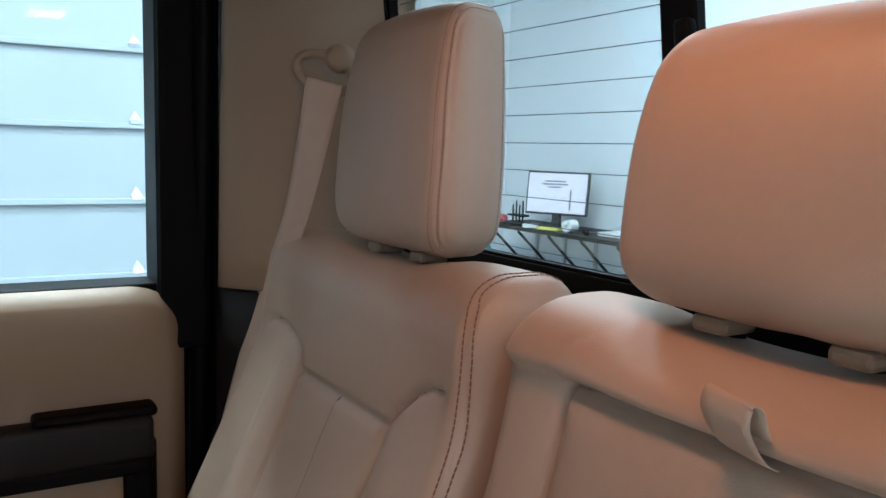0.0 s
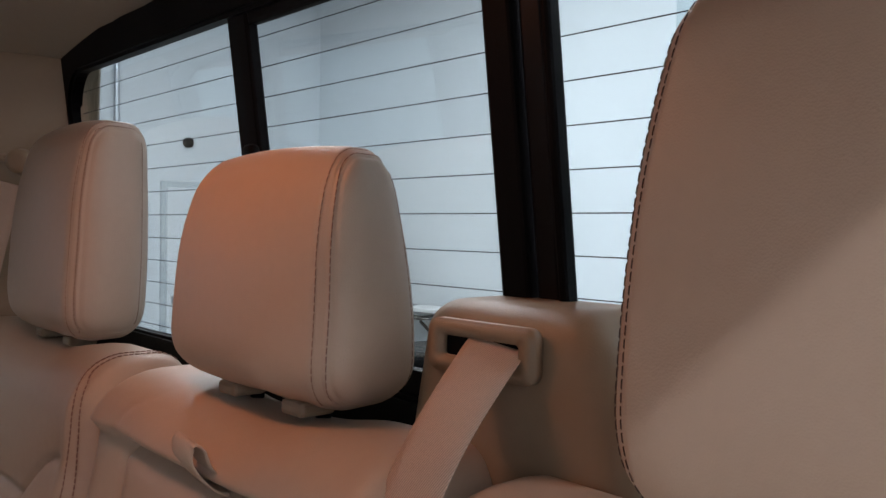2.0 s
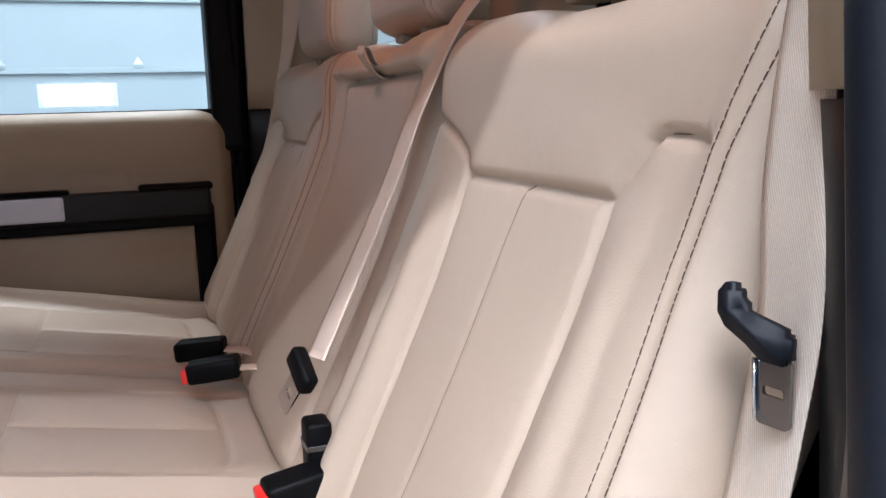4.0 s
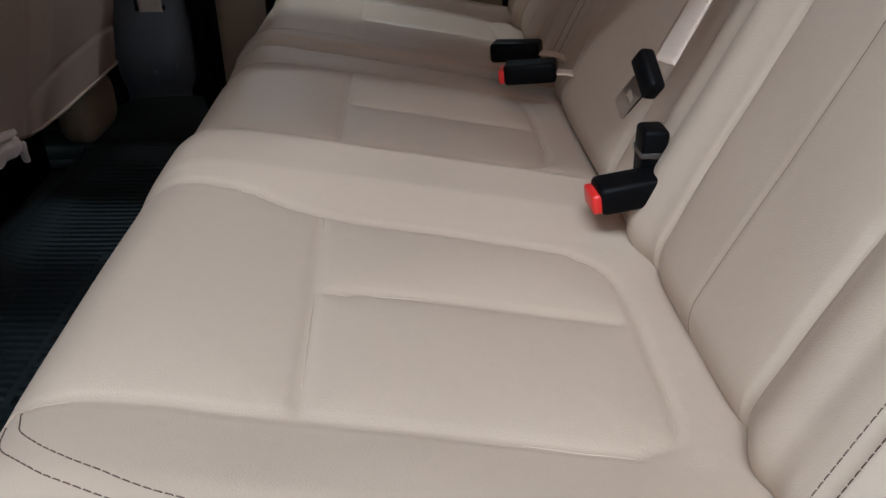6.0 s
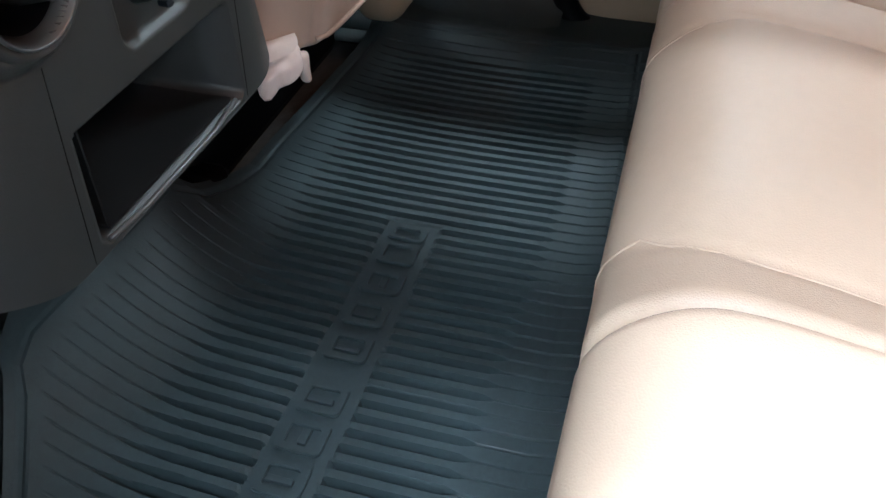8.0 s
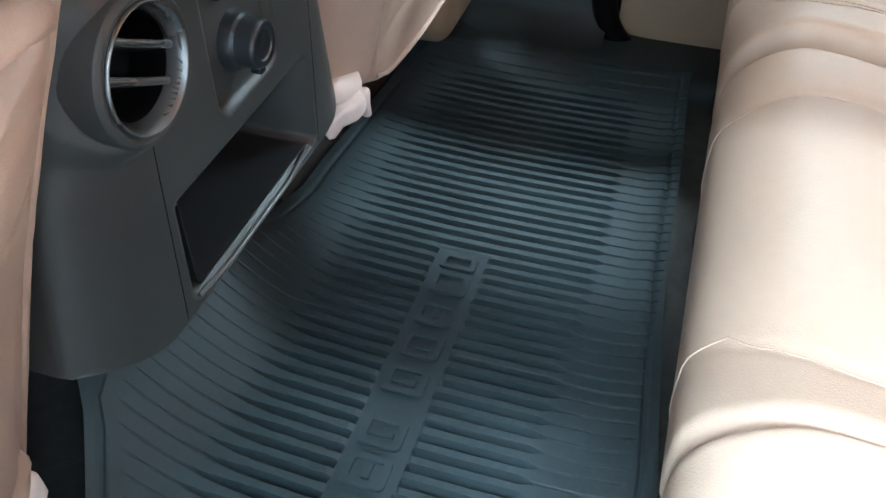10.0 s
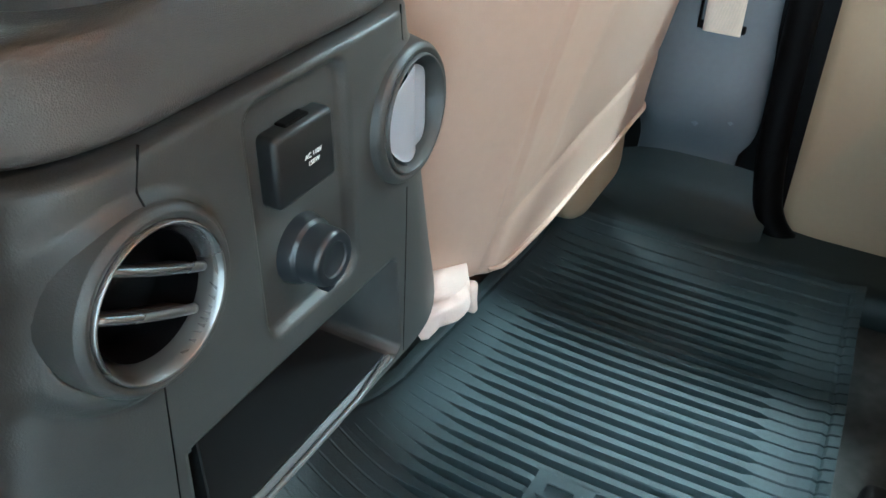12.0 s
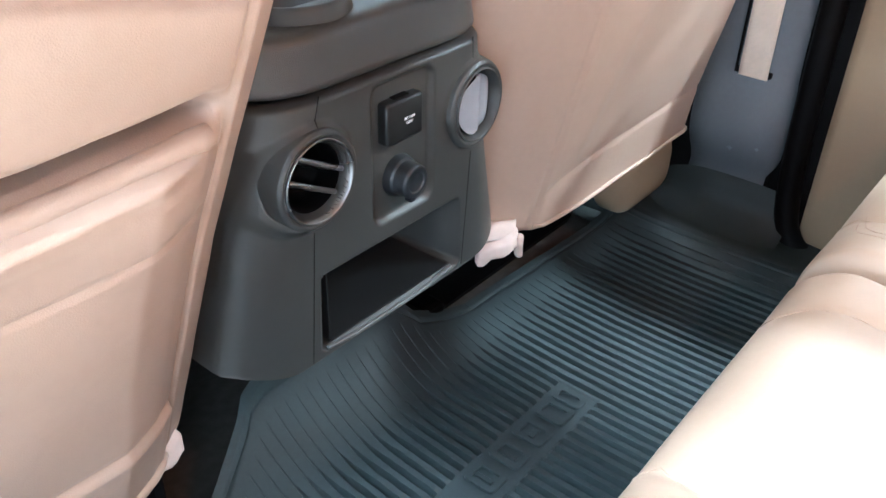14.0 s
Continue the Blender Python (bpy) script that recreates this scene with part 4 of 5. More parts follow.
def buckle(x, y, z, yaw, pitch, red, label):
    b = thing("belt_buckle", label, "belt buckle", group="rear belt buckles")
    m = pose(x, y, z, pitch, 0, yaw)
    body = part("body", block(-0.019, 0.019, 0.004, 0.075, -0.014, 0.014, 0.006, 3), BLACK, b, "", True)
    body.matrix_local = m
    if red:
        btn = part("release_button", block(-0.0165, 0.0165, -0.003, 0.008, -0.0115, 0.008, 0.003), RED, b, "red release button", True)
        btn.matrix_local = m
    st = ribbon("stalk", [(0, 0.06, -0.002), (0, 0.10, -0.008), (0, 0.14, -0.03)], [(1, 0, 0)] * 3, 0.026, 0.004, LEATHER, b)
    st.matrix_local = m
    return b


buckle(0.318, 0.497, 0.338, 4, 8, True, "black belt buckle with a red button beside the cushion edge")
buckle(-0.105, 0.460, 0.337, -14, 6, True, "black belt buckle with a red button on the centre cushion")
buckle(-0.195, 0.452, 0.345, -20, 4, False, "plain black belt buckle on the centre cushion edge")

# outboard belts
for s, lab in ((-1, "beige webbing shoulder belt hanging from the pillar ring"), (1, "beige webbing shoulder belt hanging beside the open door")):
    ob_ = thing("rear_seat_belt", lab, "seat belt", group="rear outboard belts")
    mount = part("guide_cover", moved(lathe([(0.0, -0.012), (0.010, -0.011), (0.016, -0.006), (0.018, 0.008)], 24)), TAN_PLASTIC, ob_, "", True)
    mount.matrix_local = pose(s * (0.632 if s < 0 else 0.686), 0.765 if s < 0 else 0.745, 0.986, 0, 0, -s * 50)
    ringp = []
    for a in np.linspace(0, 2 * math.pi, 22, endpoint=False):
        u, w = 0.036 * math.cos(a), 0.022 * math.sin(a)
        ringp.append((s * ((0.645 if s < 0 else 0.690) - 0.64 * u), (0.752 if s < 0 else 0.738) + 0.77 * u, 0.968 + w - 0.25 * u))
    part("guide_ring", add_geo(bmesh.new(), tube(ringp, 0.0055, 8, True)), TAN_PLASTIC, ob_, "", True)
    if s < 0:
        ribbon("webbing", [(s * 0.636, 0.748, 0.958), (s * 0.656, 0.740, 0.88), (s * 0.688, 0.728, 0.78), (s * 0.750, 0.69, 0.60), (s * 0.76, 0.62, 0.33)], [(-s * 0.64, 0.77, -0.2), (-s * 0.8, 0.5, -0.2), (-s * 0.9, 0.3, 0), (-s, 0.2, 0), (-s, 0.2, 0)], 0.046, 0.0016, BELT_FINE_SHADED, ob_)
    else:
        ribbon("webbing", [(0.694, 0.735, 0.962), (0.732, 0.727, 0.810), (0.746, 0.700, 0.727), (0.758, 0.682, 0.65), (0.760, 0.680, 0.592), (0.757, 0.676, 0.545), (0.751, 0.668, 0.48), (0.748, 0.64, 0.36), (0.748, 0.60, 0.25)], [(-0.90, 0.40, 0), (-0.93, 0.36, 0), (-0.96, 0.28, 0)] + [(-1, 0.2, 0)] * 6, 0.050, 0.0018, BELT, ob_)
        shape = [(x * 0.60, z * 0.54) for x, z in [(-0.034, 0.022), (-0.027, 0.031), (-0.013, 0.031), (-0.012, 0.013), (-0.006, 0.009), (0.032, 0.0), (0.032, -0.029), (0.007, -0.029), (-0.007, -0.018), (-0.027, -0.007), (-0.034, 0.004)]]
        tg = part("tongue", moved(plate(shape, 0.011, None, 0.0032), 0, -0.008, 0), RUBBER_SEAL, ob_, "blue-black plastic belt tongue", True)
        tg.matrix_local = pose(0.757, 0.667, 0.586, 0, 0, 10)
        bl = part("blade", plate(rounded_rect(0.018, 0.032, 0.003), 0.0022, rounded_rect(0.011, 0.0045, 0.0015)), STEEL, tg, "dark steel blade with a square hole")
        bl.matrix_local = pose(0.010, -0.003, -0.029)
        part("blade_edge", add_geo(bmesh.new(), tube([(0.0005, -0.004, -0.015), (0.001, -0.004, -0.029), (0.002, -0.004, -0.043)], 0.0010, 6)), CHROME, tg, "bright steel edge", True)

# ---- floor mat ----
MAT_X0, MAT_X1, MAT_Y0, MAT_Y1 = -0.715, 0.66, -0.455, 0.095
PITCH = 0.0176
def mat_z(X, Y):
    """Height of the mat: it climbs towards its front edge and carries ribs across the middle."""
    z = 0.003 * np.sin(X * 7.0 + 1.0) + 0.002 * np.sin(Y * 11)
    climb = 0.25 + 0.75 * np.clip((X + 0.30) / 0.12, 0, 1)
    z = z + climb * 3.6 * np.clip(-0.285 - Y, 0, 1) ** 1.9
    z = z + 0.018 * np.clip((-0.60 - X) / 0.10, 0, 1) ** 2 + 0.012 * np.clip((Y - 0.03) / 0.06, 0, 1)
    slope = np.clip((-0.27 - Y) / 0.05, 0, 1)
    far = np.maximum(np.clip((Y - np.interp(X, [-0.6, -0.3, 0.1, 0.4], [-0.02, -0.012, -0.03, -0.05])) / 0.012, 0, 1), np.clip((-0.628 - X) / 0.03, 0, 1))
    band = np.clip(np.minimum(np.minimum(Y + 0.196, -0.130 - Y), np.minimum(X + 0.262, 0.232 - X)) / 0.0025 + 0.5, 0, 1)
    rib_zone = np.clip((Y - front_edge(X) - 0.028) / 0.01, 0, 1) * np.clip((0.070 - Y) / 0.006, 0, 1) * np.clip((X + 0.682) / 0.006, 0, 1)
    rib_zone = rib_zone * (1 - band)
    ph = (X + 0.03 * np.maximum(-0.2 - Y, 0)) / PITCH
    saw = np.abs((ph % 1) - 0.5) * 2
    thin = np.maximum(slope, far)
    rib = np.clip((saw - 0.42 * (1 - thin) - 0.05 * thin) / (0.10 * (1 - thin) + 0.11 * thin), 0, 1)
    z = z - (0.0160 * (1 - thin) + (0.0012 + 0.0018 * far) * thin) * (1 - rib) * rib_zone - 0.002 * band
    rim = np.minimum(np.minimum(X - MAT_X0, MAT_X1 - X), np.minimum(Y - front_edge(X), rear_edge(X) - Y))
    return z + 0.006 - 0.003 * np.exp(-((rim - 0.014) / 0.0025) ** 2)


def front_edge(X):
    return np.interp(X, [-0.66, -0.36, -0.25, -0.19, -0.16, 0.07, 0.10, 0.12, 0.20, 0.66], [-0.37, -0.39, -0.392, -0.40, -0.425, -0.428, -0.420, -0.405, -0.36, -0.33])


def rear_edge(X):
    return np.interp(X, [-0.70, -0.48, -0.28, -0.165, 0.0, 0.66], [0.058, 0.068, 0.072, 0.080, 0.094, 0.095])


mx, mt = np.linspace(MAT_X0, MAT_X1, 1500), np.linspace(0, 1, 170)
MX, MT = np.meshgrid(mx, mt, indexing="ij")
MY = front_edge(MX) + MT * (rear_edge(MX) - front_edge(MX))
top = np.stack([MX, MY, mat_z(MX, MY)], -1).reshape(-1, 3)
low_rim = np.stack([MX, MY, mat_z(MX, MY) - 0.010], -1).reshape(-1, 3)
n_x, n_y = MX.shape
idx = np.arange(n_x * n_y).reshape(n_x, n_y)
q = np.stack([idx[:-1, :-1], idx[1:, :-1], idx[1:, 1:], idx[:-1, 1:]], -1).reshape(-1, 4)
rim = list(idx[:, 0]) + list(idx[-1, 1:]) + list(idx[::-1, -1][1:]) + list(idx[0, ::-1][1:-1])
rimq = [(rim[i], len(top) + rim[i], len(top) + rim[(i + 1) % len(rim)], rim[(i + 1) % len(rim)]) for i in range(len(rim))]
mat_ob = tagged(mesh_part("floor_mat", np.concatenate([top, low_rim]), list(q) + rimq, RUBBER_MAT, smooth=False), "dark ribbed rubber floor mat with raised block lettering band", "floor mat")
# the raised lettering of the band, as plain blocks
def ring_block(w, d, wall, h):
    bm = plate(rounded_rect(w, d, 0.006, 4), h, rounded_rect(w - 2 * wall, d - 2 * wall, 0.003, 4), 0.0008)
    bm.transform(Matrix.Rotation(radians(90), 4, "X"))
    return bm
marks = [0.197, 0.152, 0.107, 0.062, 0.017, -0.050, -0.100, -0.150, -0.200, -0.237]
for k, xm in enumerate(marks):
    zt = float(mat_z(np.array([xm]), np.array([-0.163]))[0])
    w = 0.036 if k < 9 else 0.026
    bm = ring_block(w, 0.044, 0.0075, 0.0042)
    if k in (1, 3, 7):
        block(-w / 2 + 0.006, w / 2 - 0.012, -0.004, 0.004, -0.0042, 0, 0.0004, 1, bm)
    if k in (2, 4, 5, 6):
        block(-0.003, 0.003, -0.016, 0.010, -0.0042, 0, 0.0004, 1, bm)
    moved(bm, xm, -0.163, zt + 0.0036)
    part("raised_block", bm, RUBBER_MAT, mat_ob)

h = (0.022, 0.016, 0.018)
P, Q = soft_box(h, (0.004, 0.004, 0.004))
V, N = rounded(P, h, (0.014, 0.012, 0.014))
tagged(mesh_part("bolt_cover", V + (-0.375, 0.112, 0.004), Q, GREY_TRIM), "dark plastic seat bolt cover on the carpet", "bolt cover")
h = (0.030, 0.020, 0.014)
P, Q = soft_box(h, (0.004, 0.004, 0.004))
V, N = rounded(P, h, (0.010, 0.010, 0.010))
tagged(mesh_part("bolt_cover", V + (-0.690, 0.115, 0.000), Q, GREY_TRIM), "dark plastic seat bolt cover beside the sill", "bolt cover")

# ---- centre console ----
con = thing("centre_console", "charcoal plastic centre console with two round vents and a storage bin", "console")
CX, CZ0, CZ1 = -0.010, 0.208, 0.506
h = (0.158, 0.30, (CZ1 - CZ0) / 2)
P, Q = soft_box(h, (0.0022, 0.02, 0.0022))
V, N = rounded(P, h, (0.035, 0.028, 0.007))
X, Z = V[:, 0] + CX, V[:, 2] + (CZ0 + CZ1) / 2
frontw = np.clip(N[:, 1], 0, 1) ** 0.5


def box_in(X, Z, x0, x1, z0, z1, soft, r=0.0):
    d = np.minimum(np.minimum(X - x0, x1 - X), np.minimum(Z - z0, z1 - Z))
    if r:
        cx = np.maximum(np.abs(X - (x0 + x1) / 2) - (x1 - x0) / 2 + r, 0)
        cz = np.maximum(np.abs(Z - (z0 + z1) / 2) - (z1 - z0) / 2 + r, 0)
        d = np.where((cx > 0) & (cz > 0), r - np.hypot(cx, cz), d)
    return np.clip(d / soft + 0.5, 0, 1)


sink = -0.006 * box_in(X, Z, -0.066, 0.019, 0.348, 0.494, 0.005, 0.012)
sink = sink - 0.11 * box_in(X, Z, -0.104, 0.084, 0.238, 0.325, 0.004, 0.006) * (frontw > 0.6)
for vx, vz in ((0.098, 0.4335), (-0.1355, 0.431)):
    rr = np.hypot(X - vx, Z - vz)
    sink = sink + (0.009 if vx > 0 else 0.003) * np.clip((0.053 - rr) / 0.009, 0, 1)
    sink = sink - 0.070 * np.clip((0.036 - rr) / 0.003 + 0.5, 0, 1) * (frontw > 0.3)
Z = np.maximum(Z, 0.229 + 0.026 * np.clip((X - 0.105) / 0.043, 0, 1) ** 1.5)
Y = V[:, 1] - 0.30 - 0.270 + sink * frontw
flare = 0.22 * np.clip(0.50 - Z, 0, 1) * np.clip(np.abs(X - CX) / 0.158, 0, 1) ** 3
Y = Y - 0.019 * np.clip((np.abs(X - CX) - 0.105) / 0.053, 0, 1) ** 2 * frontw
mesh_part("console_body", np.stack([X + np.sign(X - CX) * flare, Y, Z], 1), Q, CONSOLE, con)
for line in ([(0.085, 0.506), (0.0930, 0.4805)], [(0.100, 0.378), (0.112, 0.231)], [(-0.133, 0.376), (-0.124, 0.232)], [(-0.130, 0.505), (-0.131, 0.482)]):
    pts = []
    for f in np.linspace(0, 1, 12):
        x, z = line[0][0] + f * (line[1][0] - line[0][0]), line[0][1] + f * (line[1][1] - line[0][1])
        xs = x
        for _ in range(4):
            xs = x - math.copysign(0.22 * (0.50 - z) * (abs(xs - CX) / 0.158) ** 3, x - CX)
        rise = max(c * min(max((0.053 - math.hypot(x - vx, z - vz)) / 0.009, 0), 1) for vx, vz, c in ((0.098, 0.4335, 0.009), (-0.1355, 0.431, 0.003)))
        pts.append((x, -0.2703 + rise - 0.019 * min(max((abs(xs - CX) - 0.105) / 0.053, 0), 1) ** 2, z))
    part("panel_gap", add_geo(bmesh.new(), tube(pts, 0.0007, 6)), BLACK, con, "thin dark gap between panels", True)
hl = (0.160, 0.30, 0.0255)
P, Q = soft_box(hl, (0.005, 0.010, 0.005))
V, N = rounded(P, hl, (0.035, 0.014, 0.007))
V[:, 1] += -0.028 * np.clip((np.abs(V[:, 0]) - 0.08) / 0.08, 0, 1) ** 2 * (V[:, 1] > 0.1)
V[:, 1] -= 0.012 * np.clip((V[:, 2] + 0.0255) / 0.051, 0, 1) * (V[:, 1] > 0)
tray = box_in(V[:, 0], V[:, 1], -0.095, 0.105, -0.12, 0.215, 0.02, 0.05)
V[:, 2] -= 0.022 * tray * (N[:, 2] > 0.5)
mesh_part("console_lid", V + (CX, -0.30 - 0.268, 0.5330), Q, CONSOLE_LID, con, "charcoal grained padded lid with a shallow tray")
cup = part("cup_holder", lathe([(0.0, -0.020), (0.047, -0.020), (0.0495, 0.012), (0.0515, 0.0145), (0.0545, 0.0145), (0.0565, 0.012), (0.059, 0.0), (0.060, -0.030)], 56), CONSOLE, con, "raised round cup holder with a thin lip", True)
cup.matrix_local = pose(0.047, -0.347, 0.558, 90)
part("bin_lip", add_geo(bmesh.new(), tube([(0.090, -0.272, 0.2365), (0.05, -0.2685, 0.2350), (-0.06, -0.2685, 0.2350), (-0.106, -0.272, 0.2385)], 0.0022, 8)), LIP, con, "grey lip of the storage bin", True)
# dark sheets stand for the bin's inner shade; the lit side wall has none
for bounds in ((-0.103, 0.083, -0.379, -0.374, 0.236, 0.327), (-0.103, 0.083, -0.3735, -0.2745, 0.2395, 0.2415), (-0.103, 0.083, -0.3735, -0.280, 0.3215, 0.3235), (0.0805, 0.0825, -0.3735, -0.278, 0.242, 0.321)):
    part("bin_shade_sheet", block(*bounds), OUTLET, con, "dark sheet standing for the shade inside the storage bin")


def turned(x, y, z, a=radians(-29)):
    """The slats stand turned in their ring."""
    return (x * math.cos(a) + z * math.sin(a), y, z * math.cos(a) - x * math.sin(a))


def vent(x, y, z, yaw, tilt, closed):
    e = part("vent", lathe([(0.0560, -0.036), (0.0525, -0.020), (0.0495, -0.006), (0.0475, 0.003), (0.0440, 0.0065), (0.0405, 0.005), (0.0400, -0.004)], 48), CONSOLE, con, "round air vent with a satin ring", True)
    e.matrix_local = pose(x, y, z, tilt, 0, yaw)
    part("ring", lathe([(0.0408, 0.000), (0.0406, 0.0055), (0.0396, 0.0078), (0.0384, 0.0074), (0.0362, 0.0020), (0.0340, -0.008), (0.0325, -0.02)], 48), SATIN if not closed else CONSOLE, e, "satin silver ring" if not closed else "dark ring", True)
    part("bowl", lathe([(0.0327, -0.004), (0.032, -0.03), (0.022, -0.045), (0.0, -0.050)], 40), BLACK, e, "", True)
    for k in ((-0.010, 0.012) if not closed else ()):
        half = math.sqrt(0.0325 ** 2 - k * k)
        bm = bmesh.new()
        n = 16
        prof = [(-0.0018, 0.010), (0.0018, 0.010), (0.0022, -0.016), (-0.0018, -0.016)]
        rows = []
        for i in range(n + 1):
            u = -half + 2 * half * i / n
            bow = 0.005 * (1 - (u / half) ** 2)
            rows.append([bm.verts.new(turned(u, b * 0.8 - 0.010 + bow * 0.5, k + a + 0.22 * b)) for a, b in prof])
        for r0, r1 in zip(rows[:-1], rows[1:]):
            for i in range(4):
                bm.faces.new((r0[i], r0[(i + 1) % 4], r1[(i + 1) % 4], r1[i]))
        slat = part("slat", bm, CONSOLE, e, "grey slat", True)
        edge = [turned(-half + 2 * half * i / n, 0.0082 - 0.010 + 0.0025 * (1 - (2 * i / n - 1) ** 2), k + 0.0024) for i in range(n + 1)]
        part("slat_edge", add_geo(bmesh.new(), tube(edge, 0.0027, 8)), SATIN, slat, "silver front edge", True)
    if closed:
        # two overlapping half-moon shutters
        for x0, x1, yy in ((-0.0318, -0.0065, -0.004), (-0.0075, 0.0315, 0.001)):
            bm = bmesh.new()
            rows = []
            for i in range(13):
                u = x0 + (x1 - x0) * i / 12
                half = math.sqrt(max(0.0322 ** 2 - u * u, 1e-7))
                bulge = 0.004 * math.sin(math.pi * i / 12)
                rows.append([bm.verts.new((u, yy + bulge, -half + 2 * half * j / 8)) for j in range(9)])
            for r0, r1 in zip(rows[:-1], rows[1:]):
                for j in range(8):
                    bm.faces.new((r0[j], r0[j + 1], r1[j + 1], r1[j]))
            bmesh.ops.solidify(bm, geom=bm.faces[:], thickness=0.0018)
            part("shutter", bm, SILVER_PAINT, e, "pale closed shutter", True)
    return e


vent(0.098, -0.2655, 0.4335, 0, 0, False)
vent(-0.1355, -0.2700, 0.431, 3, 0, True)
part("outlet_cover", block(-0.0450, 0.0075, -0.279, -0.2635, 0.431, 0.4745, 0.004, 3), OUTLET, con, "black square outlet cover", True)
part("cover_hinge", block(-0.029, -0.008, -0.276, -0.268, 0.473, 0.4760, 0.0012), BLACK, con)


def writing(body, size, m, parent):
    cu = bpy.data.curves.new("writing", "FONT")
    cu.body, cu.size, cu.align_x, cu.extrude = body, size, "CENTER", 0.0002
    tmp = new("writing_source", cu)
    bpy.context.view_layer.update()
    me = bpy.data.meshes.new_from_object(tmp.evaluated_get(bpy.context.evaluated_depsgraph_get()))
    bpy.data.objects.remove(tmp)
    me.materials.clear()
    me.materials.append(PRINT)
    ob = new("print", me)
    ob.parent = parent
    ob.matrix_local = m
    tagged(ob, "white printed letters")
    return ob


writing("AC 110V", 0.0040, pose(-0.0235, -0.2631, 0.4530, 90, 0, 180), con)
writing("150W", 0.0040, pose(-0.0235, -0.2631, 0.4482, 90, 0, 180), con)
cap = part("power_point_cap", lathe([(0.0225, -0.016), (0.0225, -0.004), (0.0205, 0.004), (0.0185, 0.006), (0.0180, 0.018), (0.0165, 0.021), (0.0115, 0.021), (0.0110, 0.0195), (0.0, 0.0195)], 36), CAP_BLUE, con, "dark blue-grey power point cap", True)
cap.matrix_local = pose(-0.020, -0.2715, 0.3895, 0, 0, 0)
part("cap_tab", block(-0.024, -0.016, -0.264, -0.254, 0.3655, 0.371, 0.002), RUBBER_SEAL, con)
tagged(part("seat_track", block(-0.255, -0.21, -0.44, -0.39, 0.0, 0.05, 0.010), BLACK), "black seat track end bracket on the carpet", "bracket")

# ---- front seats ----
def cover_end(seat, s, y_bottom):
    """The loose cloth end of a seat cover, tied below the inner corner."""
    x0 = -0.229 if s < 0 else 0.285
    n, rows = 44, 16
    verts, faces = [], []
    for k in range(rows + 1):
        f = k / rows
        # tied in near the top, then flaring into loose folds
        wide = 0.040 - 0.009 * math.exp(-((f - 0.22) / 0.16) ** 2) + 0.002 * f
        deep = 0.030 - 0.010 * math.exp(-((f - 0.22) / 0.16) ** 2)
        for i in range(n):
            a = 2 * math.pi * i / n
            fold = 1 + (0.03 + 0.09 * f) * math.sin(5 * a + 1.1 * f) + 0.05 * f * math.sin(9 * a + 0.7)
            drop = 0.006 * f * math.sin(3 * a + 0.5) + 0.004 * f * math.sin(7 * a)
            verts.append((x0 + wide * fold * math.cos(a) + s * 0.004 * f, y_bottom - 0.030 + deep * fold * math.sin(a) - 0.12 * wide * math.cos(a) * s, 0.228 - 0.031 * f - drop))
    faces = [(k * n + i, k * n + (i + 1) % n, (k + 1) * n + (i + 1) % n, (k + 1) * n + i) for k in range(rows) for i in range(n)]
    faces += [tuple(rows * n + i for i in range(n)), tuple(range(n - 1, -1, -1))]
    mesh_part("cover_end", verts, faces, CLOTH, seat, "pale cloth end of the cover, bunched")
    hb = (0.007, 0.006, 0.019)
    P, Q = soft_box(hb, (0.003, 0.003, 0.003))
    V, N = rounded(P, hb, (0.006, 0.006, 0.006))
    V[:, 0] *= 1 + 0.3 * np.sin(V[:, 2] * 90)
    V[:, 0] += s * 0.25 * np.clip(-V[:, 2], 0, 1)
    mesh_part("cover_tab", V + (s * 0.262 if s < 0 else 0.318, y_bottom - 0.012, 0.186), Q, CLOTH, seat)


